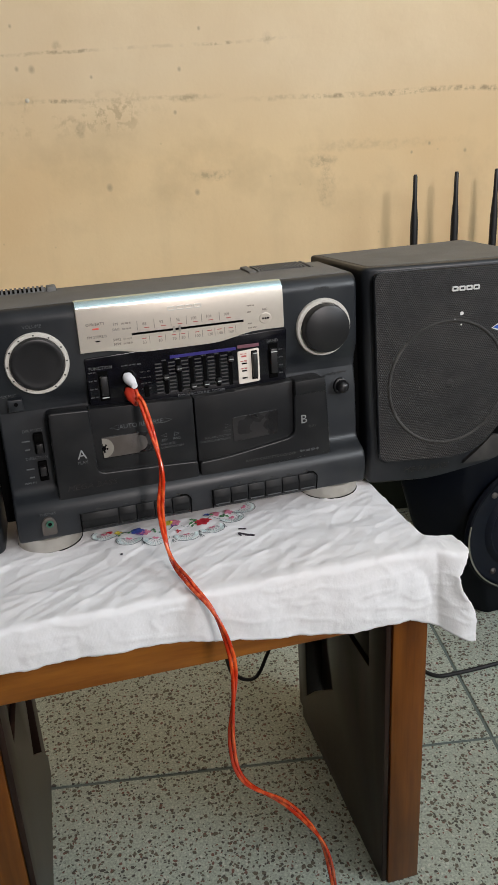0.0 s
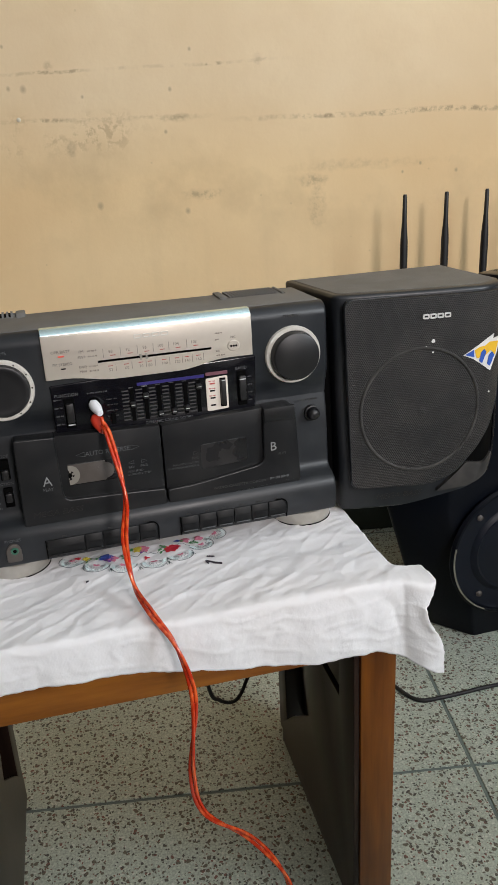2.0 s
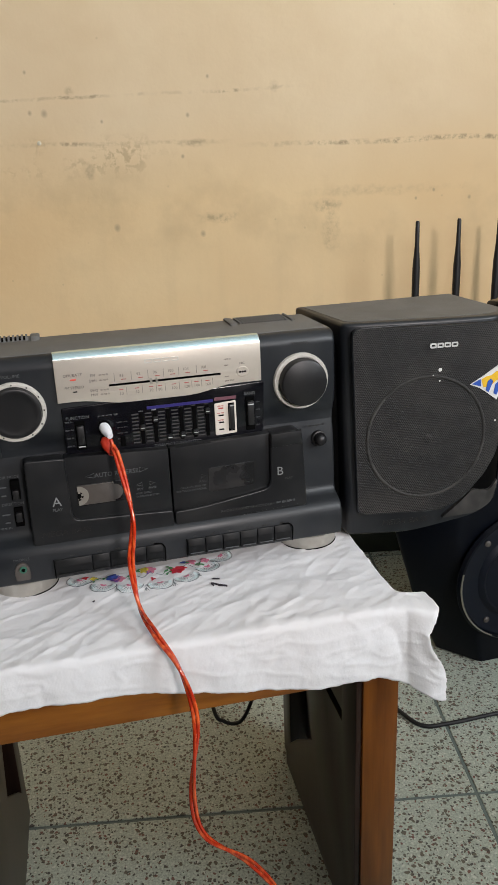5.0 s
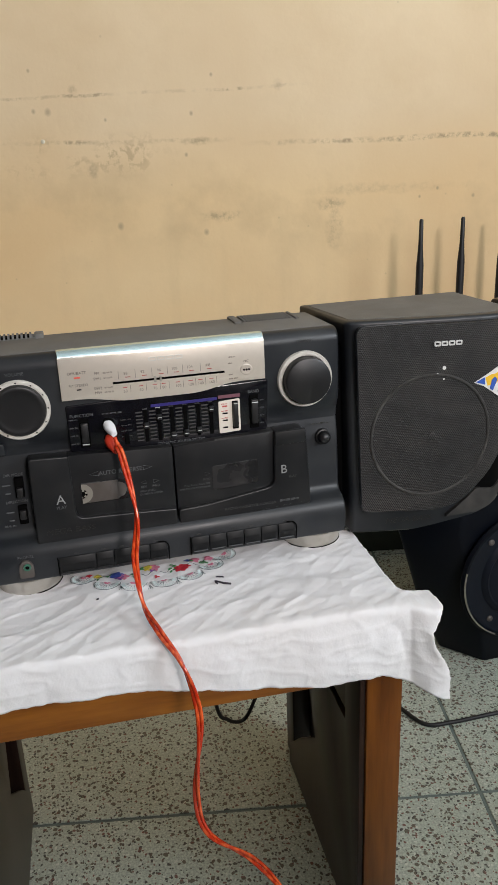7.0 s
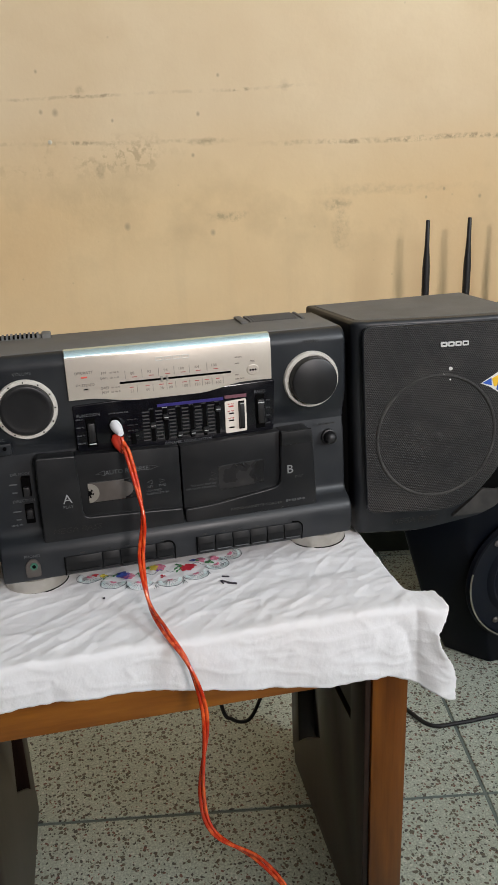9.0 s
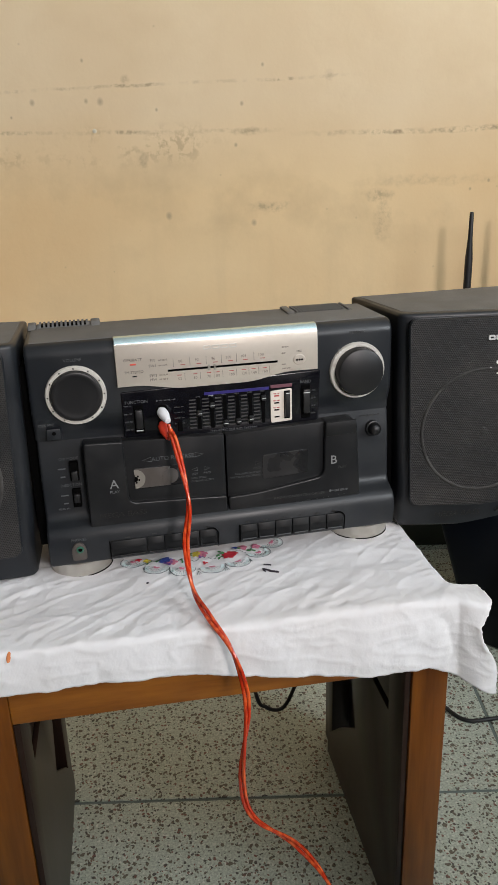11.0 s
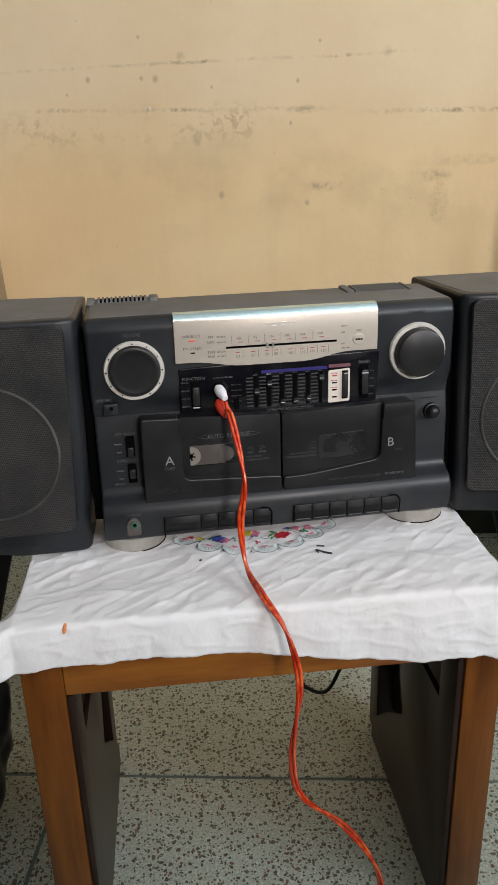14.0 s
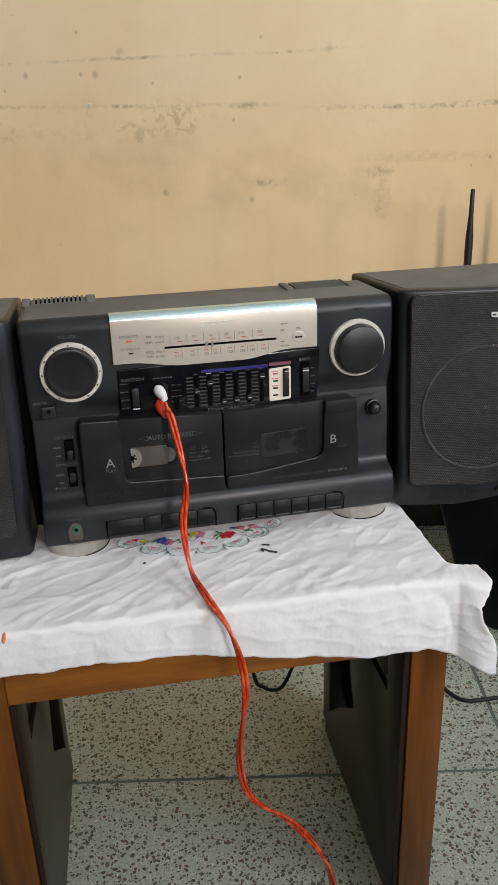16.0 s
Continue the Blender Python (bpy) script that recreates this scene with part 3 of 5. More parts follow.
def tablecloth():
    bm = bmesh.new()
    left, right, back = 0.062, 0.038, 0.05
    na, nb = 300, 230
    rows = []
    for j in range(nb + 1):
        row = []
        for i in range(na + 1):
            a = -left + (TW + left + right) * i / na
            fx = min(1.0, max(0.0, a / TW))
            sag = min(1.0, max(0.0, (a - 0.18) / 0.22))
            drop = 0.0405 + 0.029 * sag * sag * (3 - 2 * sag) + 0.0010 * math.sin(a * 31) + 0.0006 * math.sin(a * 77 + 1) + 0.0008 * noise.noise(Vector((a * 160, 2.2, 0)))
            if a > TW - 0.03:
                drop += 0.42 * (a - TW + 0.03)
            if a < 0.03:
                drop += 0.08 * (0.03 - a)
            bfront = -drop - 0.006
            b = bfront + (TD + back - bfront) * j / nb
            dx = max(0.0, -a, a - TW)
            side = -1 if a < 0 else 1
            dy, dz, x, y = max(0.0, -b), 0.0, min(TW, max(0.0, a)), max(b, 0.0)
            db = max(0.0, b - TD)
            r = 0.007
            if dy > 0:                                     # over the front edge and down
                th = min(dy / r, radians(84))
                y = -r * math.sin(th) - max(0.0, dy - r * th) * math.cos(th) - 0.004
                dz -= r * (1 - math.cos(th)) + max(0.0, dy - r * th) * math.sin(th)
                fold = math.sin(a * 26 + 0.7) * 0.5 + 0.6 * noise.noise(Vector((a * 17, 0.3, dy * 9))) + 0.35 * noise.noise(Vector((a * 45, 7.3, dy * 30)))
                y += -abs(0.0042 * fold) * min(1, dy / 0.03) * (1.0 + 1.2 * max(0.0, fx - 0.75) * 4)
                crease = noise.noise(Vector((a * 20 + dy * 30, dy * 60 - a * 9, 5.1)))
                y -= 0.0009 * max(0.0, 1 - abs(crease) * 3.2) ** 3 + 0.0004 * noise.noise(Vector((a * 60, dy * 110, 9.4))) * min(1, dy / 0.01)
            if dx > 0:                                     # at the sides: stiff near the front corner, hanging farther back
                near = min(1.0, max(0.0, 1 - (b - (0.018 if side > 0 else 0.0)) / (0.030 if side > 0 else 0.06)))
                if side > 0:                               # the free corner bites inwards below the edge and is torn
                    dx *= 1 - 0.50 * math.exp(-((dy - 0.032) / 0.024) ** 2) + 0.05 * noise.noise(Vector((a * 20, dy * 260, 1.7))) + 0.03 * noise.noise(Vector((3.0, dy * 700, 1.7)))
                slope = radians((8 if side > 0 else 13) * near + 84 * (1 - near))
                x += side * dx * math.cos(slope)
                dz -= dx * math.sin(slope)
                y += 0.010 * math.sin(min(1.0, dx / 0.05) * 3.1) * near * (-1 if dy > 0 else 0.3)
            if db > 0:
                y = TD + db * 0.1
                dz -= db
            p = TABLE @ Vector((x, y, 0))
            z = wrinkle(p.x, p.y) + dz
            row.append(bm.verts.new((p.x, p.y, z)))
        rows.append(row)
    for r0, r1 in zip(rows, rows[1:]):
        for i in range(na):
            bm.faces.new((r0[i], r0[i + 1], r1[i + 1], r1[i]))
    bmesh.ops.recalc_face_normals(bm, faces=bm.faces[:])
    for f in bm.faces:
        f.smooth = True
    ob = part("tablecloth", bm, CLOTH, None, "creased white cotton tablecloth with embroidered flowers")
    tagged(ob, "", "tablecloth")
    so = ob.modifiers.new("thickness", "SOLIDIFY")
    so.thickness, so.offset = 0.0009, -1
    # frayed threads on the right hem
    rnd = random.Random(4)
    th = bmesh.new()
    for i in range(46):
        down = rnd.uniform(0.004, 0.098)
        q = TABLE @ Vector((TW + 0.036 * (1 - 0.50 * math.exp(-((down - 0.032) / 0.024) ** 2)) - 0.0005, -0.012, 0))
        z = CLOTH_TOP - down
        d = Vector((rnd.uniform(0.001, 0.006), rnd.uniform(-0.004, 0.004), rnd.uniform(-0.009, 0.002))) * rnd.uniform(0.4, 1.0)
        tube([Vector((q.x, q.y, z)), Vector((q.x, q.y, z)) + d * 0.5, Vector((q.x, q.y, z)) + d + Vector((0, 0, -0.002))], 0.00025, 4, bm=th)
    part("fringe", th, CLOTH, ob)
    # embroidery: blossoms, leaves and a scalloped border stitched along the front of the hi-fi
    def petal(bmx, cx, cy, ang, length, width):
        pts = [(0, 0), (0.35, 0.5), (0.75, 0.5), (1.0, 0.0), (0.75, -0.5), (0.35, -0.5)]
        vs = []
        for u, v in pts:
            x = cx + math.cos(ang) * u * length - math.sin(ang) * v * width
            y = cy + math.sin(ang) * u * length + math.cos(ang) * v * width
            vs.append(bmx.verts.new((x, y, wrinkle(x, y) + 0.0006 + (0.0005 if 0.2 < u < 0.9 else 0))))
        bmx.faces.new(vs)
    def blossom(cx, cy, colour, n, size):
        b2 = bmesh.new()
        for k in range(n):
            petal(b2, cx, cy, 2 * math.pi * k / n + rnd.uniform(-0.2, 0.2), size, size * 0.75)
        part("embroidered_flower", b2, THREADS[colour], ob, colour + " embroidered flower")
    for cx, cy, c, n, s in ((-0.0705, -0.003, "blue", 5, 0.0085), (-0.0640, -0.0085, "pink", 5, 0.0070), (-0.0680, -0.0095, "violet", 4, 0.0060), (-0.0350, 0.002, "yellow", 5, 0.0065),
                            (-0.0285, 0.001, "pink", 5, 0.0070), (-0.0310, -0.003, "violet", 3, 0.0045), (0.0000, -0.010, "red", 5, 0.0085), (0.0060, -0.009, "red", 4, 0.0060), (0.0180, 0.004, "pink", 5, 0.0065),
                            (0.0340, 0.003, "pink", 5, 0.0060), (0.0100, 0.006, "blue", 4, 0.0045), (-0.0910, 0.002, "yellow", 4, 0.0045), (-0.0290, -0.0195, "red", 3, 0.0038), (-0.1000, 0.0065, "red", 4, 0.0040)):
        blossom(cx, cy, c, n, s)
    lf = bmesh.new()
    for cx, cy in ((-0.0085, -0.006), (-0.0100, -0.010), (-0.0070, -0.002), (-0.0520, -0.009), (-0.0495, -0.013), (-0.0900, -0.003), (-0.0450, 0.003), (0.0215, -0.004), (0.0260, -0.005), (-0.0790, -0.001), (0.0130, 0.001)):
        for q in range(2):
            petal(lf, cx, cy, rnd.uniform(0, 6.28), rnd.uniform(0.004, 0.007), rnd.uniform(0.002, 0.003))
    tagged(part("embroidered_leaf", lf, THREADS["green"], ob, "green embroidered leaves"), kind="stuff")
    sc, dk, pk = bmesh.new(), bmesh.new(), bmesh.new()

    def stitch(bmx, pts, r):
        tube([Vector((x, y, wrinkle(x, y) + 0.0006)) for x, y in pts], r, 4, bm=bmx)

    fans = [(-0.106, 0.004), (-0.082, -0.017), (-0.055, -0.027), (-0.0225, -0.0315), (0.0070, -0.0270), (0.0335, -0.0110), (0.0530, 0.0080)]
    for i, (cx, cy) in enumerate(fans):                    # half-round fans in an arc, with a thin rim, stitched rays and a pink or red heart
        t = i / (len(fans) - 1)
        lean = (t - 0.5) * 1.3
        rim, mid = [], []
        for q in range(17):
            an = math.pi * 0.94 + math.pi * 1.12 * q / 16 + lean
            c, sn = math.cos(an), math.sin(an)
            rim.append((cx + 0.0145 * c, cy + 0.0130 * sn))
            mid.append((cx + 0.0132 * c, cy + 0.0118 * sn))
            if q % 2:
                stitch(dk, [(cx + 0.0048 * c, cy + 0.0044 * sn), (cx + 0.0088 * c, cy + 0.0080 * sn)], 0.00022)
            stitch(sc, [(cx + 0.0092 * c, cy + 0.0084 * sn), (cx + 0.0130 * c, cy + 0.0116 * sn)], 0.00046)
        stitch(dk, rim, 0.00028)
        for q in range(4):
            petal(pk, cx, cy + 0.001, math.pi * (1.1 + 0.27 * q) + lean, 0.0040, 0.0024)
        if i + 1 < len(fans):                              # small sprig hanging between two fans
            mx, my = (cx + fans[i + 1][0]) / 2, (cy + fans[i + 1][1]) / 2 - 0.007
            for dx in (-0.0025, 0.0, 0.0025):
                stitch(dk, [(mx, my), (mx + dx, my - 0.0058)], 0.00026)
    for i in range(6):                                     # scrolling stems among the blossoms
        x0 = -0.095 + 0.024 * i
        y0 = 0.001 - 0.010 * math.sin(math.pi * i / 5)
        stitch(dk, [(x0 + 0.0034 * q, y0 + 0.0042 * math.sin(q * 1.15 + i)) for q in range(7)], 0.00030)
    tagged(part("embroidered_fan", sc, THREADS["teal"], ob, "pale teal stitched fans"), kind="stuff")
    tagged(part("embroidered_outline", dk, THREADS["slate"], ob, "dark stitched outline"), kind="stuff")
    tagged(part("embroidered_heart", pk, THREADS["pink"], ob, "pink stitched hearts"), kind="stuff")
    st = bmesh.new()
    q = TABLE @ Vector((0.052, -0.0066, 0))
    lathe([(0.0, 0.0006), (0.0030, 0.0005), (0.0042, 0.0)], (0, 0, 0), "y", 12, bm=st)
    st.transform(Matrix.Translation((q.x - 0.002, q.y - 0.0040, 0.4650)) @ pose(0, 0, 0, -38, 12, 0) @ Matrix.Diagonal((0.48, 1.3, 1.25, 1)))
    part("rust_spot", st, RUST, ob, "small orange stain")
    return ob


tablecloth()

for n, (x, y, l, w, a) in enumerate(((0.0350, -0.0565, 0.016, 0.0016, -42), (0.0400, -0.0600, 0.011, 0.0024, -30), (0.0300, -0.0560, 0.006, 0.0012, -75), (0.0365, -0.0435, 0.009, 0.0013, -24), (-0.0950, -0.0466, 0.003, 0.0016, 20))):
    bm = prism(rounded([(-l / 2, -w / 2), (l / 2, -w / 3), (l / 2.2, w / 2), (-l / 2.4, w / 2.2)], w * 0.4), "z", 0, 0.0012, m=pose(x, y, wrinkle(x, y) + 0.0006, 0, 0, a))
    tagged(part("debris", bm, DEBRIS, None, "tiny dark scrap lying on the white cloth"), "", "scrap")


# ---- the radio cassette player ----
def player():
    t = thing("cassette_player", 0.0, 0.05, 0.4675, "black radio cassette player with silver dial on a white cloth", "stereo")
    P = lambda name, bm, material, parent=t, label="": part(name, bm, material, parent, label)
    # shell: a wider upper housing over a lower one with a forward lip
    upper = rounded([(0.095, 0.6215), (0.095, 0.7225), (0.004, 0.7230), (-0.0040, 0.7145), (-0.0050, 0.648), (0.0022, 0.630), (0.0022, 0.6215)], [0, 0.006, 0.006, 0.008, 0.014, 0.010, 0], 6)
    P("upper_housing", prism(upper, "x", -0.1935, 0.1905, 0.004, 3), BLACK)
    lower = rounded([(0.095, 0.6225), (0.0026, 0.6225), (-0.002, 0.60), (-0.006, 0.538), (-0.026, 0.530), (-0.030, 0.512), (-0.026, 0.491), (0.095, 0.490)], [0, 0.0, 0.01, 0.008, 0.008, 0.015, 0.004, 0.004], 5)
    P("lower_housing", prism(lower, "x", -0.1925, 0.1898, 0.003, 3), BLACK)
    P("top_cover", box(-0.188, 0.186, 0.008, 0.093, 0.7220, 0.7236, 0.0008), BLACK_DUST_SHEEN, label="dusty black top, paled for its grazing reflection")
    # ridged carrying-handle mounts on top
    for x0, x1, n, y0, top in ((-0.183, -0.125, 11, 0.078, 0.7275), (0.100, 0.162, 14, 0.060, 0.7256)):
        mount = P("handle_mount", prism(rounded([(y0, 0.7228), (0.0957, 0.7228), (0.0957, top - 0.0018), (y0 + 0.006, top - 0.0018)], 0.001), "x", x0, x1, 0.0006, 1), BLACK_DUST_SHEEN)
        for i in range(n + 1):
            x = x0 + 0.004 + (x1 - x0 - 0.008) * i / n
            P("rib", prism([(y0 + 0.001, 0.7229), (0.0959, 0.7229), (0.0959, top), (y0 + 0.005, top)], "x", x - 0.0011, x + 0.0011), BLACK_DUST_SHEEN, mount)
            # black fill between the ribs stands in for the shade there
            if i < n:
                gap = (x1 - x0 - 0.008) / n
                P("slot", prism([(y0 + 0.0012, 0.7229), (0.0958, 0.7229), (0.0958, top - 0.0015), (y0 + 0.0052, top - 0.0015)], "x", x + 0.0012, x + gap - 0.0012), SLOT, mount)
        for a, b in ((x0 - 0.009, x0), (x1, x1 + (0.010 if x0 < 0 else 0.004))):
            P("shoulder", prism(rounded([(y0 - 0.004, 0.7228), (0.0961, 0.7228), (0.0961, top + 0.0004), (y0 + 0.003, top + 0.0002)], 0.0016), "x", a, b, 0.0016, 2), BLACK_DUST_SHEEN, mount)
    # silver tuning dial
    px0, px1 = -0.1058, 0.1055
    wave = [(px0, 0.7180), (px0, 0.6745)] + [(px0 + (px1 - px0) * k / 24, 0.6745 - 0.0062 * (0.5 - 0.5 * math.cos(math.pi * min(1, max(0, (k / 24 - 0.08) / 0.25)))) + 0.0075 * (0.5 - 0.5 * math.cos(math.pi * min(1, max(0, (k / 24 - 0.62) / 0.25))))) for k in range(1, 25)] + [(px1, 0.7180)]
    plate = prism(wave, "y", -0.0078, 0.004, 0.0010, 2)
    for k in range(1, 14):
        bmesh.ops.bisect_plane(plate, geom=plate.verts[:] + plate.edges[:] + plate.faces[:], plane_co=(0, 0, 0.699 + 0.0019 * k), plane_no=(0, 0, 1))
    for v in plate.verts:                                  # it leans back a little, then a bright trim meets the top
        v.co.y += 4.5 * max(0.0, v.co.z - 0.699) ** 2
    dial = P("dial_panel", shade(plate), SILVER, label="champagne silver tuning dial")
    P("dial_trim", prism([(-0.0062, 0.7180), (-0.0059, 0.7192), (-0.0012, 0.7238), (0.0006, 0.7243), (0.0060, 0.7243), (0.0060, 0.7180)], "x", px0, px1, 0.0006, 1), TRIM, dial, "bevelled trim along the dial, tinted for its cool reflection")
    y = -0.0079
    P("tuning_slot", box(-0.0540, 0.0615, y - 0.0002, y + 0.001, 0.6868, 0.6890, 0.0001, 1), SLOT, dial)
    P("tuning_pointer", box(-0.0125, -0.0100, y - 0.0006, y + 0.001, 0.6848, 0.6912, 0.0002, 1), CHROME, dial)
    P("tuning_pointer", box(-0.0065, -0.0045, y - 0.0006, y + 0.001, 0.6848, 0.6912, 0.0002, 1), CHROME, dial)
    for word, x in (("88", -0.0406), ("92", -0.0236), ("96", -0.0067), ("100", 0.0092), ("104", 0.0250), ("108", 0.0435)):
        letters(word, x, y, 0.6955, 0.0042, INK_TAN, dial)
        P("scale_mark", box(x - 0.0075, x - 0.0071, y - 0.0002, y, 0.6915, 0.700, 0), INK_TAN, dial)
        P("scale_mark", box(x - 0.0005, x + 0.0045, y - 0.0002, y, 0.6926, 0.6933, 0), INK_RED, dial)
    for word, x in (("53", -0.0420), ("60", -0.0260), ("70", -0.0117), ("80", -0.0025), ("100", 0.0122), ("120", 0.0253), ("140", 0.0357), ("160", 0.0475)):
        letters(word, x, y, 0.6770, 0.0042, INK_TAN, dial)
        P("scale_mark", box(x + 0.0050, x + 0.0054, y - 0.0002, y, 0.6765, 0.684, 0), INK_TAN, dial)
        P("scale_mark", box(x - 0.0025, x + 0.0020, y - 0.0002, y, 0.6820, 0.6827, 0), INK_RED, dial)
    letters("OPR/BATT", -0.0885, y, 0.7005, 0.0040, INK_DARK, dial)
    letters("FM STEREO", -0.0880, y, 0.6880, 0.0038, INK_DARK, dial)
    P("indicator_lens", box(-0.0915, -0.0855, y - 0.0006, y + 0.001, 0.6965, 0.6980, 0.0002, 1), LED, dial, "red battery indicator")
    P("indicator_lens", box(-0.0900, -0.0855, y - 0.0006, y + 0.001, 0.6843, 0.6854, 0.0002, 1), SLOT, dial, "dark stereo indicator")
    for word, z in (("FM", 0.6985), ("SW1", 0.6930), ("SW2", 0.6830), ("MW", 0.6785)):
        letters(word, -0.0690, y, z, 0.0040, INK_DARK, dial)
        bars(-0.0630, -0.0540, y, z + 0.0003, 0.0018, INK_TAN, dial, 5, seed=len(word))
    # maker's mark: plain raised shapes
    for i in range(4):
        P("badge", frame_shape(-0.0165 + 0.0090 * i, -0.0085 + 0.0090 * i, 0.7066, 0.7110, 0.0011, y + 0.0000, y + 0.004), RING, dial)
    mic = P("microphone", lathe([(0.0, 0.0012), (0.0052, 0.0012), (0.0064, 0.0002), (0.0064, -0.001)], (0, 0, 0), "y", 28, m=Matrix.Translation((0.0850, y + 0.0004, 0.6880)) @ Matrix.Diagonal((1.1, 1, 0.95, 1))), SILVER, dial, "oval metal microphone surround")
    for i in (-1, 0, 1):
        P("hole", lathe([(0.0, 0.0), (0.0011, 0.0), (0.0011, -0.001)], (0.0850 + 0.0027 * i, y - 0.0012, 0.6880), "y", 12), SLOT, mic)
    letters("MIC", 0.0850, y, 0.6960, 0.0032, INK_DARK, dial)
    for z, k in ((0.702, 3), (0.6955, 2), (0.6835, 2), (0.679, 4)):
        bars(0.0660, 0.0660 + 0.0026 * k, y, z, 0.0016, INK_TAN, dial, k, seed=k)
    # glossy control strip below the dial
    strip = P("control_panel", prism(rounded([(-0.1035, 0.6685), (-0.1025, 0.6150), (0.1065, 0.6170), (0.1085, 0.6745)], [0.002, 0.006, 0.006, 0.002]), "y", -0.0066, 0.004, 0.0012, 2), BLACK_GLOSS, label="glossy black equalizer panel")
    y = -0.0067
    P("colour_band", box(-0.018, 0.052, y - 0.0003, y + 0.001, 0.6580, 0.6612, 0.0001, 1), PURPLE, strip, "purple printed band")
    P("colour_band", box(0.0535, 0.0770, y - 0.0003, y + 0.001, 0.6590, 0.6625, 0.0001, 1), MAROON, strip, "maroon printed band")
    levels = (0.640, 0.6475, 0.6265, 0.6270, 0.6285, 0.6500)
    for i, zl in enumerate(levels):
        x = -0.0240 + 0.0138 * i
        track = P("slider_track", box(x - 0.0020, x + 0.0020, y - 0.0004, y + 0.001, 0.6215, 0.6560, 0.0003, 1), SLOT, strip)
        P("slider", box(x - 0.0026, x + 0.0026, y - 0.0052, y, zl - 0.0028, zl + 0.0028, 0.0007, 1), KNOB, track, "small black equalizer slider")
        P("slider_line", box(x - 0.0022, x + 0.0022, y - 0.0055, y - 0.005, zl - 0.0003, zl + 0.0003, 0), INK_WHITE, track)
        for k in range(9):
            P("level_tick", box(x - 0.0102, x - 0.0034, y - 0.0003, y, 0.6230 + 0.0038 * k, 0.6244 + 0.0038 * k, 0), INK_FAINT, track)
        bars(x - 0.003, x + 0.003, y, 0.6565, 0.0012, INK_WHITE if i == 1 else INK_FINE, strip, 2, seed=i)
    letters("DYNAMIC SOUND SYSTEM", 0.012, y, 0.6162, 0.0042, INK_GREY, strip)
    plate = P("selector_plate", prism(rounded([(0.0530, 0.6205), (0.0765, 0.6215), (0.0765, 0.6575), (0.0530, 0.6560)], 0.002), "y", y - 0.001, y + 0.002, 0.0004, 1), CREAM, strip, "cream selector plate with rocker")
    P("rocker_slot", box(0.0675, 0.0745, y - 0.0014, y, 0.6240, 0.6555, 0.0006, 1), SLOT, plate)
    P("rocker", box(0.0682, 0.0738, y - 0.0050, y, 0.6265, 0.6540, 0.0012), KNOB, plate, "black rocker")
    P("rocker_line", box(0.0690, 0.0730, y - 0.0053, y - 0.0045, 0.6528, 0.6536, 0), INK_WHITE, plate)
    for k in range(4):
        P("mark", box(0.0570, 0.0625, y - 0.0013, y - 0.0008, 0.6262 + 0.0078 * k, 0.6278 + 0.0078 * k, 0), SLOT if k < 3 else INK_RED, plate)
        if k > 0:
            bars(0.0558, 0.0636, y - 0.0011, 0.6290 + 0.0078 * k, 0.0013, INK_RED, plate, 4, seed=k)
    for name, x, z0, z1, word, wx in (("band_switch", 0.0920, 0.6225, 0.6600, "BAND", 0.0920), ("function_switch", -0.0870, 0.6235, 0.6545, "FUNCTION", -0.0885)):
        slot = P(name, box(x - 0.0050, x + 0.0050, y - 0.0006, y + 0.001, z0, z1, 0.0005, 1), SLOT, strip, "upright slide switch")
        P("knob", box(x - 0.0036, x + 0.0036, y - 0.0048, y, z0 + 0.006, z1 - 0.005, 0.001), KNOB, slot)
        P("line", box(x - 0.0035, x + 0.0035, y - 0.0051, y - 0.0045, (z1 - 0.0085) if x > 0 else (z0 + 0.004), (z1 - 0.0075) if x > 0 else (z0 + 0.005), 0), INK_WHITE, slot)
        letters(word, wx, y, z1 + 0.0015, 0.0046, INK_GREY, strip)
        for k in range(4):
            bars(*((x + 0.0065, x + 0.0110) if x > 0 else (x - 0.0145, x - 0.0065)), y, z0 + 0.004 + k * 0.0085, 0.0016, INK_FINE, strip, 3, seed=k)
    bars(-0.068, -0.048, y, 0.6560, 0.0017, INK_FINE, strip, 5, seed=9)
    for k in range(4):
        bars(-0.050, -0.039, y, 0.6475 - 0.006 * k, 0.0013, INK_FAINT, strip, 3, seed=20 + k)
    P("push_switch", box(-0.0475, -0.0425, y - 0.002, y + 0.001, 0.6220, 0.6330, 0.0005, 1), SLOT, strip)
    for zc in (0.6465, 0.6310):
        P("socket", lathe([(0.0, 0.0004), (0.0052, 0.0010), (0.0060, 0.0)], (-0.0625, y, zc), "y", 24), SLOT, strip)
    # the two large knobs with metal rings
    for name, x, z, r, word, wz in (("volume_knob", -0.1475, 0.6700, 0.0305, "VOLUME", 0.7055), ("tuning_knob", 0.1503, 0.6700, 0.0310, "TUNING", 0.7100)):
        ring = P(name, lathe([(r - 0.0085, 0.0004), (r - 0.0048, 0.0006), (r - 0.0040, 0.0030), (r - 0.0010, 0.0030), (r, 0.0015), (r, -0.002)], (x, -0.0048, z), "y", 72), RING, label="satin metal ring round a black knob")
        kr = r - 0.0045
        if name == "tuning_knob":
            kr = r - 0.0055
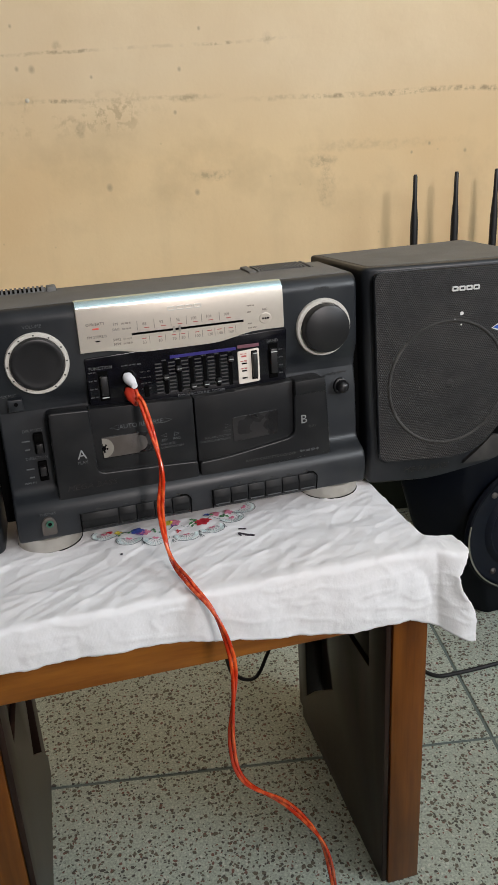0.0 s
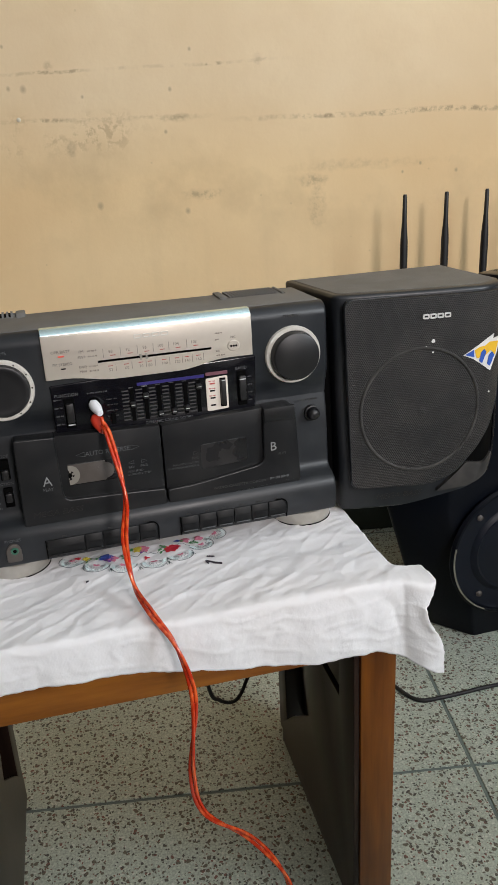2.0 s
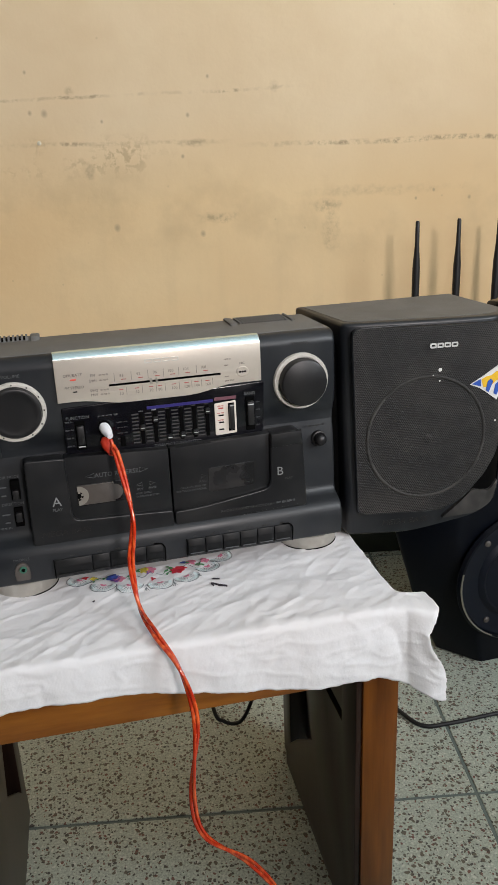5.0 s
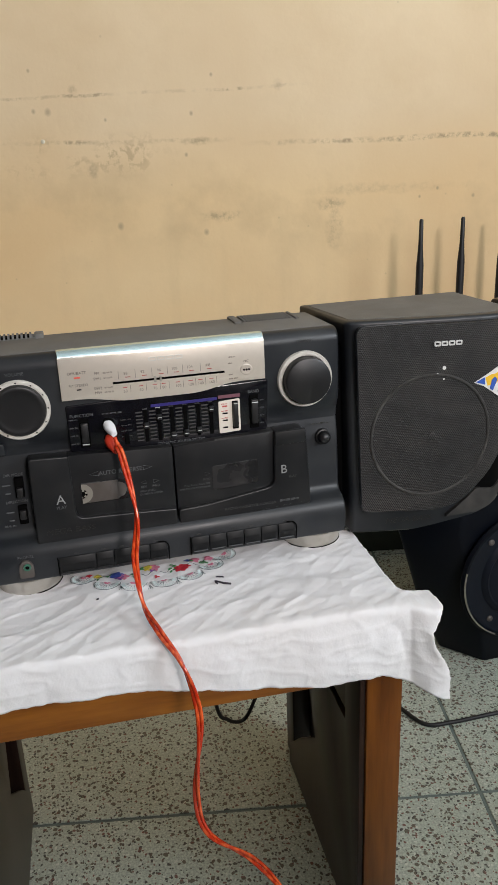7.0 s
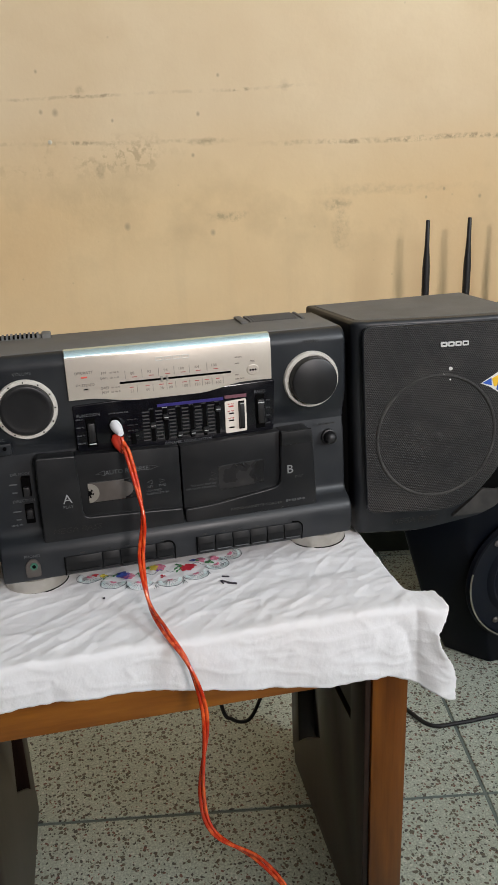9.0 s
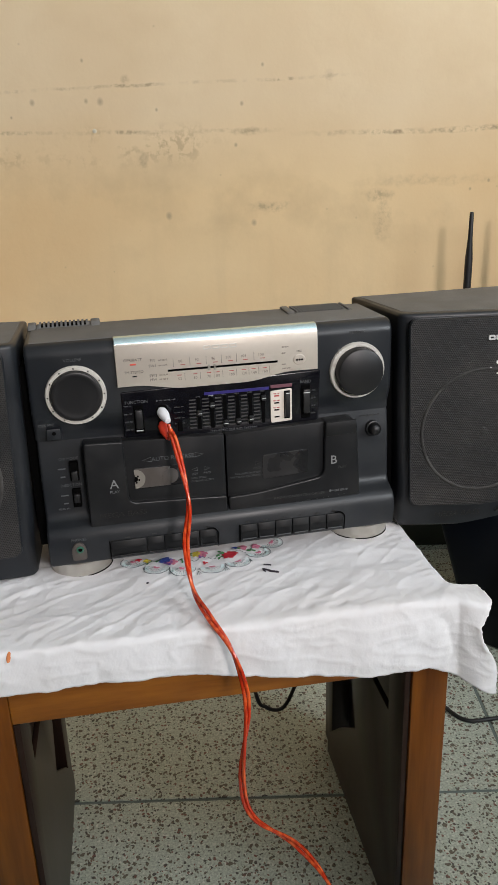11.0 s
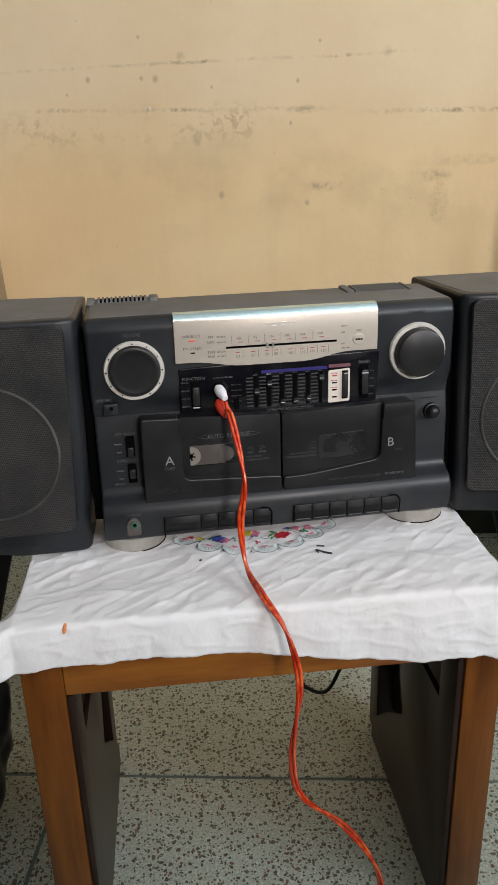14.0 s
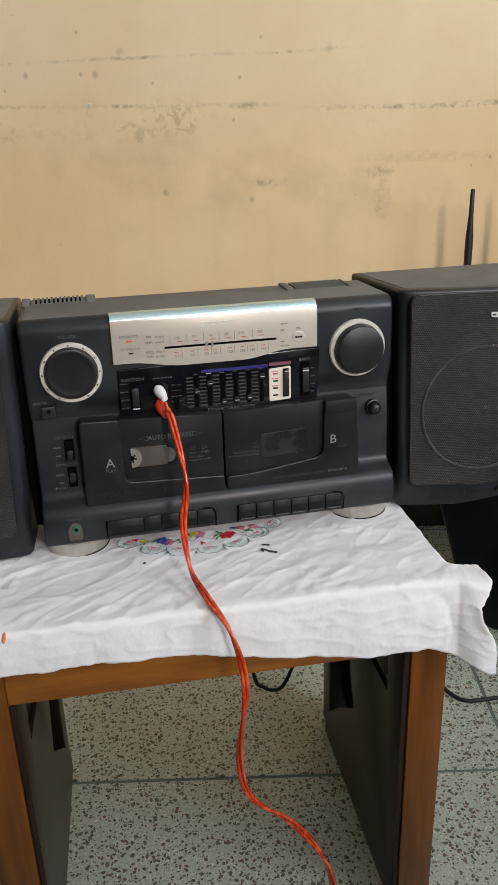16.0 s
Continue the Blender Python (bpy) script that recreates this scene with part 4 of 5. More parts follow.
            P("knob_cap", lathe([(kr, -0.002), (kr, 0.0105), (kr - 0.0006, 0.0122), (kr - 0.0020, 0.0130), (0.0, 0.0131)], (x + 0.0008, -0.0048, z), "y", 72), KNOB, ring)
        else:
            P("knob_cap", lathe([(kr, -0.002), (kr, 0.0045), (kr - 0.0012, 0.0068), (kr - 0.003, 0.0074), (kr - 0.005, 0.0070), (kr - 0.010, 0.0067), (0.0, 0.0066)], (x, -0.0048, z), "y", 72), KNOB, ring)
            for k in range(11):
                an = radians(-60 + 30 * k)
                P("ring_dot", lathe([(0.0, 0.0004), (0.0008, 0.0003), (0.0008, -0.0005)], (x + (r - 0.0025) * math.cos(an), -0.0048 - 0.003, z + (r - 0.0025) * math.sin(an)), "y", 8), SLOT, ring)
        letters(word, x, -0.0050, wz - (0.001 if x < 0 else 0.0), 0.0046, INK_GREY if x < 0 else INK_FAINT, t)
    # mixing microphone socket, switches, phones socket
    letters("MIX MIC", -0.1800, -0.0048, 0.6395, 0.0042, INK_GREY, t)
    jack = P("microphone_socket", prism(rounded([(-0.1815, 0.6245), (-0.1665, 0.6245), (-0.1672, 0.6365), (-0.1808, 0.6365)], 0.001), "y", -0.0052, 0.002, 0.0008), BLACK)
    P("hole", lathe([(0.0, 0.0), (0.0019, 0.0), (0.0019, -0.002)], (-0.1735, -0.0063, 0.6320), "y", 16), SLOT, jack)
    for zc, word, wz in ((0.5890, "DIR MODE", 0.6020), (0.5590, "DIRECTION", 0.5725)):
        sw = P("slide_switch", box(-0.1625, -0.1535, -0.0075, 0.0, zc - 0.0105, zc + 0.0105, 0.0008), SLOT, t, "small black slide switch")
        P("knob", box(-0.1612, -0.1548, -0.0120, -0.005, zc - (0.009 if zc > 0.57 else 0.004), zc + (0.001 if zc > 0.57 else 0.006), 0.001), KNOB, sw)
        letters(word, -0.1625, -0.0058, wz, 0.0042, INK_GREY, t)
        P("mark", box(-0.1745, -0.1665, -0.0066, -0.0050, zc + 0.003, zc + 0.0042, 0.0003, 1), INK_GREY, t)
        P("mark", box(-0.1725, -0.1675, -0.0068, -0.0050, zc - 0.006, zc - 0.0048, 0.0003, 1), INK_GREY, t)
    bars(-0.178, -0.166, -0.0070, 0.5470, 0.0022, INK_GREY, t, 3, seed=3)
    letters("PHONES", -0.1610, -0.0305, 0.5205, 0.0042, INK_GREY, t)
    ph = P("phones_socket", prism(rounded([(-0.1690, 0.4985), (-0.1540, 0.4985), (-0.1540, 0.5120), (-0.1580, 0.5180), (-0.1650, 0.5180), (-0.1690, 0.5120)], 0.003), "y", -0.0318, -0.02, 0.0008), TAPE_GREY, t, "worn black headphone socket")
    P("socket_ring", lathe([(0.0019, 0.0002), (0.0022, 0.0014), (0.0036, 0.0014), (0.0040, 0.0)], (-0.1605, -0.0318, 0.5110), "y", 24), GREEN, ph, "green socket ring")
    P("hole", lathe([(0.0, 0.0), (0.0020, 0.0), (0.0020, -0.001)], (-0.1605, -0.0324, 0.5110), "y", 16), SLOT, ph)
    led = P("balance_button", lathe([(0.0086, -0.004), (0.0086, 0.0006), (0.0074, 0.0010), (0.0068, 0.0006), (0.0066, 0.006), (0.0050, 0.0085), (0.0025, 0.0097), (0.0, 0.0100)], (0.1712, -0.0050, 0.6012), "y", 32), KNOB, t, "round glossy black button")
    bars(0.157, 0.178, -0.0046, 0.6165, 0.0016, INK_FAINT, t, 5, seed=12)
    # cassette deck lids
    la = P("deck_lid", prism([(-0.1460, 0.5285), (-0.0008, 0.5255), (-0.0008, 0.6160), (-0.1060, 0.6205)], "y", -0.0175, -0.002, 0.001), BLACK_LID, t, "satin black cassette lid")
    step = rounded([(-0.1470, 0.5280), (-0.0010, 0.5245), (-0.0010, 0.5480), (-0.0350, 0.5500), (-0.1050, 0.5530), (-0.1065, 0.6215), (-0.1460, 0.6230)], [0.002, 0.001, 0.003, 0.02, 0.008, 0.003, 0.004], 5)
    P("lid_frame", prism(step, "y", -0.0225, -0.004, 0.0016, 3), BLACK_LID, la)
    lb = P("deck_lid", prism([(0.0010, 0.5260), (0.1480, 0.5320), (0.1100, 0.6195), (0.0010, 0.6155)], "y", -0.0175, -0.002, 0.001), BLACK_LID, t, "satin black cassette lid")
    step = rounded([(0.0012, 0.5250), (0.1500, 0.5310), (0.1450, 0.6215), (0.1090, 0.6205), (0.1085, 0.5580), (0.0300, 0.5470), (0.0012, 0.5460)], [0.001, 0.004, 0.009, 0.003, 0.010, 0.02, 0.003], 5)
    P("lid_frame", prism(step, "y", -0.0225, -0.004, 0.0016, 3), BLACK_LID, lb)
    P("block_top", prism([(0.1095, 0.6040), (0.1095, 0.6200), (0.1440, 0.6208), (0.1448, 0.6050)], "y", -0.0245, -0.020, 0.002), BLACK_LID, lb)
    y = -0.0176
    wa = P("cassette_window", prism(rounded([(-0.0978, 0.5660), (-0.0440, 0.5660), (-0.0440, 0.5890), (-0.0978, 0.5890)], 0.0012), "y", y - 0.0006, y + 0.002, 0.0004, 1), SMOKE, la, "smoked window with a cassette behind")
    P("cassette", box(-0.0972, -0.0600, y - 0.0010, y, 0.5668, 0.5884, 0.0004, 1), TAPE_GREY, wa, "brown-grey cassette behind the window")
    for sx, material, word in ((-0.0968, SPOOL, "cream toothed cassette spool"), (-0.0600, TAPE_GREY, "dim cassette spool")):
        sp = lathe([(0.0050, 0.0), (0.0050, 0.0004), (0.0105, 0.0004), (0.0105, 0.0)] if material is SPOOL else [(0.0, 0.0004), (0.0085, 0.0004), (0.0085, 0.0)], (sx, y - 0.0010, 0.5775), "y", 40)
        for k in range(6 if material is SPOOL else 0):
            box(-0.0011, 0.0011, -0.0004, 0.0, 0.0028, 0.0054, 0, bm=sp, m=Matrix.Translation((sx, y - 0.0010, 0.5775)) @ pose(0, 0, 0, 0, 60 * k + 15, 0))
        for lim, no in ((-0.0974, -1), (-0.0445, 1)):      # only what shows inside the window
            bmesh.ops.bisect_plane(sp, geom=sp.verts[:] + sp.edges[:] + sp.faces[:], plane_co=(lim, 0, 0), plane_no=(no, 0, 0), clear_outer=True)
        P("spool", sp, material, wa, word)
        if material is not SPOOL:
            continue
        hub = lathe([(0.0, 0.0003), (0.0050, 0.0003), (0.0050, 0.0)], (sx, y - 0.0010, 0.5775), "y", 24)
        bmesh.ops.bisect_plane(hub, geom=hub.verts[:] + hub.edges[:] + hub.faces[:], plane_co=(-0.0974, 0, 0), plane_no=(-1, 0, 0), clear_outer=True)
        P("spool_hub", hub, SLOT, wa)
    P("cassette_window", prism(rounded([(0.0400, 0.5610), (0.0910, 0.5635), (0.0910, 0.5905), (0.0400, 0.5885)], 0.003), "y", y - 0.0005, y + 0.002, 0.0004, 1), SMOKE, lb, "dusty smoked window")
    letters("AUTO REVERSE", -0.0560, y, 0.5950, 0.0068, INK_GREY, la, 0.0450)
    for x, s in ((-0.0830, -1), (-0.0285, 1)):
        pts = [Vector((x - s * 0.004, y - 0.0003, 0.5950)), Vector((x + s * 0.005, y - 0.0003, 0.5975)), Vector((x - s * 0.004, y - 0.0003, 0.6000)), Vector((x - s * 0.004, y - 0.0003, 0.5950))]
        P("arrow", tube(pts, 0.0003, 4), INK_GREY, la)
    for x, s, word in ((-0.0335, -1, "REV"), (-0.0205, 1, "FWD")):
        pts = [Vector((x - s * 0.0025, y - 0.0003, 0.5790)), Vector((x + s * 0.003, y - 0.0003, 0.5810)), Vector((x - s * 0.0025, y - 0.0003, 0.5830)), Vector((x - s * 0.0025, y - 0.0003, 0.5790))]
        P("arrow", tube(pts, 0.00025, 4), INK_GREY, la)
        letters(word, x, y, 0.5745, 0.0036, INK_GREY, la)
    letters("HIGH SPEED", -0.0380, y, 0.5700, 0.0030, INK_FINE, la, align="LEFT")
    letters("DUBBING SYSTEM", -0.0380, y, 0.5665, 0.0030, INK_FINE, la, align="LEFT")
    letters("A", -0.1190, -0.0226, 0.5715, 0.0140, INK_LETTER, la)
    letters("PLAY", -0.1190, -0.0226, 0.5660, 0.0046, INK_GREY, la)
    letters("B", 0.1190, -0.0226, 0.5715, 0.0140, INK_LETTER, lb)
    letters("PLAY", 0.1290, -0.0226, 0.5655, 0.0040, INK_FAINT, lb)
    letters("MEGA BASS", -0.1130, -0.0226, 0.5385, 0.0085, INK_SHADE, la, 0.050, slant=0.2)
    letters("FWD", 0.0340, y, 0.5735, 0.0036, INK_FAINT, lb)
    P("arrow", tube([Vector((0.0320, y - 0.0003, 0.5785)), Vector((0.0375, y - 0.0003, 0.5808)), Vector((0.0320, y - 0.0003, 0.5830)), Vector((0.0320, y - 0.0003, 0.5785))], 0.00025, 4), INK_FAINT, lb)
    letters("FULL AUTO SHUT OFF", 0.0375, y, 0.5690, 0.0028, INK_FINE, lb, align="RIGHT")
    letters("ONE TOUCH RECORDING", 0.0375, y, 0.5655, 0.0028, INK_FINE, lb, align="RIGHT")
    letters("RADIO CASSETTE-CORDER", 0.0800, -0.0226, 0.5372, 0.0040, INK_FAINT, lb, 0.058)
    bars(0.1140, 0.1360, -0.0226, 0.5380, 0.0030, INK_GREY, lb, 7, seed=36)
    # piano keys in the lip
    def keys(edges, z0, z1, first):
        for i, (a, b) in enumerate(zip(edges, edges[1:])):
            k = P("key", prism(rounded([(-0.0255, z0), (-0.0305, z0 + 0.0015), (-0.0322, z1 - 0.008), (-0.0300, z1), (-0.0240, z1)], 0.0012), "x", a + 0.0003, b - 0.0003, 0.0008), KEY, t, "black piano key")
            P("key_lip", box(a + 0.002, b - 0.002, -0.0324, -0.0305, z0 + 0.0035, z0 + 0.0043, 0.0003, 1), KNOB if first else INK_GREY, k)
            bars((a + b) / 2 - 0.003, (a + b) / 2 + 0.003, -0.0292, z1 + 0.0015, 0.0016, INK_FAINT, k, 2, seed=i)
    keys([-0.1290, -0.0910, -0.0725, -0.0535, -0.0345, -0.0155], 0.4945, 0.5150, True)
    keys([0.0105, 0.0300, 0.0495, 0.0690, 0.0885, 0.1080, 0.1280], 0.4945, 0.5150, False)
    for a, b in ((-0.1290, -0.0155), (0.0105, 0.1280)):
        rim = [Vector((b - 0.010, -0.0306, 0.5166)), Vector((b - 0.003, -0.0310, 0.5160)), Vector((b + 0.0008, -0.0318, 0.5120)), Vector((b + 0.0012, -0.0316, 0.5060)), Vector((b + 0.0012, -0.0290, 0.4935))]
        P("key_groove", tube(smooth_path(rim, 6), 0.0007, 6), SLOT, t, "dark groove round the keys")
        P("key_groove", tube([Vector((a - 0.0006, -0.0300, 0.5155)), Vector((a - 0.0006, -0.0320, 0.5060)), Vector((a - 0.0006, -0.0285, 0.4935))], 0.0006, 6), SLOT, t)
    # metal-faced round feet
    for x in (-0.1620, 0.1640):
        P("foot", lathe([(0.0335, 0.0012), (0.0340, 0.0022), (0.0340, 0.0160), (0.0325, 0.0175), (0.0325, 0.026), (0.0, 0.026)], (x, 0.0215, 0.4676), "z", 64), CHROME, t, "round silver-faced foot")
        P("foot_pad", lathe([(0.0, 0.0), (0.0335, 0.0), (0.0345, 0.0006), (0.0335, 0.0014), (0.0, 0.0014)], (x, 0.0215, 0.4676), "z", 64), SLOT, t, "black pad under the foot")
        P("foot", lathe([(0.0, 0.0), (0.012, 0.0), (0.012, 0.026), (0.0, 0.026)], (x, 0.080, 0.4676), "z", 24), RUBBER, t, "black rubber foot")
    return t


player()


# ---- the two detachable speakers ----
def hung_speaker(side, yaw, x_in, y_in):
    """A box speaker beside the player; s runs outwards from its inner edge, side is +1 or -1."""
    t = thing("speaker_box", x_in + side * 0.1, 0.05, 0.474, "black box speaker with perforated grille hung beside the cassette player", "speaker", "pair of box speakers", turn=yaw)
    M = pose(x_in, y_in, 0, 0, 0, yaw) @ Matrix.Diagonal((side, 1, 1, 1))

    def P(name, bm, material, parent=t, label=""):
        bm.transform(M)
        bmesh.ops.recalc_face_normals(bm, faces=bm.faces[:])
        return part(name, bm, material, parent, label)

    def front(s):
        return -0.003 - 0.010 * math.sin(math.pi * min(1, s / 0.19) * 0.62) + 0.030 * max(0.0, (s - 0.165) / 0.04) ** 2

    def taper(s, z):
        return 0.0085 * (1 - (z - 0.4725) / 0.2537) * max(0.0, 1 - max(0.0, s) / 0.1)

    plan = [(-0.021 if side > 0 else 0.007, 0.123), (0.0, 0.010), (0.0005, 0.0050), (0.0022, 0.0010), (0.0050, -0.0015), (0.0090, -0.0032)] + [(s, front(s)) for s in (0.02, 0.05, 0.08, 0.11, 0.14, 0.165, 0.18, 0.19, 0.198)] + [(0.204, 0.026), (0.190, 0.150) if side > 0 else (0.204, 0.122)]
    cab = prism(plan, "z", 0.4725, 0.7262, 0.004, 3)
    for k in range(1, 6):
        bmesh.ops.bisect_plane(cab, geom=cab.verts[:] + cab.edges[:] + cab.faces[:], plane_co=(0, 0, 0.4725 + 0.042 * k), plane_no=(0, 0, 1))
    for v in cab.verts:                                    # the inner edge leans outwards towards the foot
        v.co.x += taper(v.co.x, v.co.z)
    for (s0, z0), (s1, z1) in (((0.085, 0.4745), (0.160, 0.4880)), ((0.152, 0.4860), (0.190, 0.5005)), ((0.186, 0.4970), (0.2045, 0.5330))):    # the lower outer corner sweeps up
        ret = bmesh.ops.bisect_plane(cab, geom=cab.verts[:] + cab.edges[:] + cab.faces[:], plane_co=(s0, 0, z0), plane_no=(z1 - z0, 0, s0 - s1), clear_outer=True)
        bmesh.ops.holes_fill(cab, edges=[e for e in ret["geom_cut"] if isinstance(e, bmesh.types.BMEdge)])
    P("cabinet", shade(cab), BLACK)
    P("top_dust_sheen", prism([(s * 0.94 + 0.006, y * 0.86 + 0.010) for s, y in plan], "z", 0.7255, 0.7267, 0.0003, 1), BLACK_DUST_SHEEN, label="dusty top panel, paled for its grazing reflection")

    # perforated sheet, bent to the front, with its lower outer corner cut away for the port
    def sheet(outline, lift, back, bm=None):
        own = bmesh.new()
        own.faces.new([own.verts.new((s, 0, z)) for s, z in outline])
        bmesh.ops.triangulate(own, faces=own.faces[:])
        for k in range(1, 40):
            bmesh.ops.bisect_plane(own, geom=own.verts[:] + own.edges[:] + own.faces[:], plane_co=(0.205 * k / 40, 0, 0), plane_no=(1, 0, 0))
        ret = bmesh.ops.extrude_face_region(own, geom=own.faces[:])
        new_v = {v for v in ret["geom"] if isinstance(v, bmesh.types.BMVert)}
        for v in own.verts:
            v.co.y = front(v.co.x) - (lift if v in new_v else back)
        bmesh.ops.recalc_face_normals(own, faces=own.faces[:])
        shade(own, 40)
        return own

    outline = rounded([(0.0195, 0.5035), (0.112, 0.5015), (0.1400, 0.5120), (0.1640, 0.5390), (0.1850, 0.5680), (0.1985, 0.598), (0.1985, 0.7205), (0.011, 0.7215)], [0.010, 0.02, 0.012, 0.01, 0.01, 0.012, 0.006, 0.010], 6)
    g = P("grille", sheet(outline, 0.0070, -0.002), GRILLE, label="black perforated grille")
    rim = bmesh.new()
    rp = [Vector((s, front(s) - 0.0055, z)) for s, z in outline]
    tube(rp + [rp[0]], 0.0016, 6, bm=rim)
    P("grille_edge", rim, BLACK, g)
    ring = bmesh.new()
    pts = []
    for k in range(65):
        an = 2 * math.pi * k / 64
        s, z = 0.0965 + 0.0680 * math.cos(an), 0.593 + 0.0715 * math.sin(an)
        pts.append(Vector((s, front(s) - 0.0062, z)))
    tube(pts, 0.0021, 8, bm=ring)
    P("embossed_ring", ring, RING_WORN, g, "worn ring pressed into the grille")
    P("dust_cap", lathe([(0.0, 0.0012), (0.004, 0.0008), (0.006, 0.0)], (0.099, front(0.099) - 0.0068, 0.592), "y", 16), GRILLE, g)
    # bass port in the cut corner: a black sheet stands in for its shade
    port = P("port", sheet(rounded([(0.150, 0.5180), (0.196, 0.5180), (0.1985, 0.5360), (0.1985, 0.594), (0.1850, 0.566), (0.1640, 0.537)], 0.003), 0.0015, -0.002), SLOT, t, "black sheet standing in for the shaded bass port")
    P("port_lip", sheet(rounded([(0.120, 0.4900), (0.158, 0.4925), (0.186, 0.5030), (0.1955, 0.5160), (0.1960, 0.5255), (0.1800, 0.5185), (0.1560, 0.5230), (0.1410, 0.5080)], 0.003), 0.0052, -0.002), LIP, t, "dusty port lip")
    edge = [Vector((s, front(s) - 0.0030, z)) for s, z in ((0.2005, 0.600), (0.2008, 0.560), (0.2005, 0.535), (0.1965, 0.517), (0.188, 0.5040))]
    P("port_edge", tube(smooth_path(edge, 5), 0.0018, 8), BLACK_GLOSS, t, "rounded glossy edge of the port")
    letters("MEGA BASS", 0.075 * side, front(0.075) - 0.0042, 0.4868, 0.0095, INK_SHADE, t, 0.056, m=pose(x_in, y_in, 0, 0, 0, yaw), slant=0.2)
    # added black solid stands in for the shade between speaker and player
    P("gap_filler", box(-0.0105, 0.004, 0.016, 0.095, 0.500, 0.700, 0.001), SLOT, t, "added black filler for the dark gap against the player")
    if side > 0:
        for i in range(4):
            bm = frame_shape(0.0955 + 0.0082 * i, 0.1028 + 0.0082 * i, 0.6965, 0.7018, 0.0015, front(0.115) - 0.0082, front(0.115) - 0.006)
            bm.transform(M)
            part("badge", bm, INK_BADGE, t, "small silver-white badge")
        yy = front(0.175)
        foil = lambda pts, ya, material, parent, label: part("sticker" if parent is t else "sticker_print", prism(pts, "y", yy - ya, yy - ya + 0.0010, m=M), material, parent, label)
        st = foil([(0.1440, 0.6520), (0.1600, 0.6615), (0.1660, 0.6655), (0.1790, 0.6740), (0.1780, 0.6680), (0.1860, 0.6715), (0.1835, 0.6530), (0.1770, 0.6320), (0.1640, 0.6415), (0.1560, 0.6470)], 0.0095, STICKER["white"], t, "torn yellow, white and blue sticker")
        foil([(0.1570, 0.6570), (0.1630, 0.6600), (0.1690, 0.6610), (0.1740, 0.6650), (0.1840, 0.6655), (0.1815, 0.6500), (0.1760, 0.6555), (0.1700, 0.6500), (0.1600, 0.6475)], 0.0099, STICKER["yellow"], st, "yellow print")
        foil([(0.1460, 0.6525), (0.1560, 0.6575), (0.1570, 0.6490)], 0.0101, STICKER["blue"], st, "blue print")
        for s0, z0 in ((0.1630, 0.6440), (0.1725, 0.6400)):
            foil(rounded([(s0, z0), (s0 + 0.0035, z0 - 0.0025), (s0 + 0.0080, z0 + 0.0100), (s0 + 0.0050, z0 + 0.0135), (s0 + 0.0015, z0 + 0.0100)], 0.001), 0.0101, STICKER["blue"], st, "blue print")
        for s, z, r in ((0.1085, 0.6715, 0.0022), (0.1010, 0.6650, 0.0012), (0.1085, 0.6590, 0.001), (0.1790, 0.6060, 0.0012)):
            part("paint_speck", lathe([(0.0, 0.0006), (r, 0.0004), (r, 0.0)], (s, front(s) - 0.0071, z), "y", 8, m=M), STICKER["white"], t, "chip of bare metal")
    return t


INK_BADGE = mat("badge_silver", (0.72, 0.72, 0.70), 0.35, metal=0.2)
hung_speaker(1, -6.0, 0.1985, 0.002)
hung_speaker(-1, -6.0, -0.2005, -0.004)


# ---- plugs and the red flex ----
def plug_lead():
    t = thing("speaker_lead", 0.05, -0.25, 0.0, "red-orange clear twin flex with red and white plugs in the player", "cable")
    for z, m, word in ((0.6465, WHITE_PLUG, "white"), (0.6310, RED_PLUG, "red")):
        part("plug", lathe([(0.0, -0.006), (0.0035, -0.006), (0.0035, 0.0015), (0.0058, 0.002), (0.0062, 0.004), (0.0063, 0.010), (0.0056, 0.0135), (0.0044, 0.018), (0.0034, 0.022), (0.0, 0.0225)], (0, 0, 0), "y", 28,
                            m=Matrix.Translation((-0.0640, -0.0075, z)) @ pose(0, 0, 0, 20 if word == "white" else 30, 0, 16) @ Matrix.Scale(0.88, 4)), m, t, word + " plastic plug")
    run = [(-0.0580, -0.027, 0.6300), (-0.0545, -0.042, 0.6190), (-0.0490, -0.072, 0.5700), (-0.0555, -0.083, 0.5260), (-0.0530, -0.098, 0.4850), (-0.0440, -0.136, 0.4755), (-0.0300, -0.166, 0.4590), (-0.0210, -0.180, 0.4270), (-0.0205, -0.190, 0.3980),
           (-0.0300, -0.200, 0.3340), (-0.0215, -0.205, 0.2890), (0.0180, -0.210, 0.2500), (0.0450, -0.220, 0.2110), (0.0540, -0.230, 0.1800), (0.058, -0.240, 0.12), (0.055, -0.262, 0.03), (0.085, -0.33, 0.004), (0.22, -0.46, 0.004), (0.5, -0.60, 0.004)]
    line = smooth_path(run, 14)
    for k in range(2):
        part("strand", tube(line, 0.0019, 8, twist=34.0, offset=0.0019, phase=math.pi * k), WIRE, t, "clear red sleeved copper strand")
    top = smooth_path([(-0.0575, -0.029, 0.6285), (-0.0585, -0.028, 0.6250), (-0.0595, -0.025, 0.6205)], 5)
    part("strand", tube(top, 0.0020, 8), WIRE, t)
    top = smooth_path([(-0.0575, -0.029, 0.6290), (-0.0583, -0.030, 0.633), (-0.0590, -0.028, 0.6375)], 5)
    part("strand", tube(top, 0.0020, 8), WIRE, t)
    return t


plug_lead()


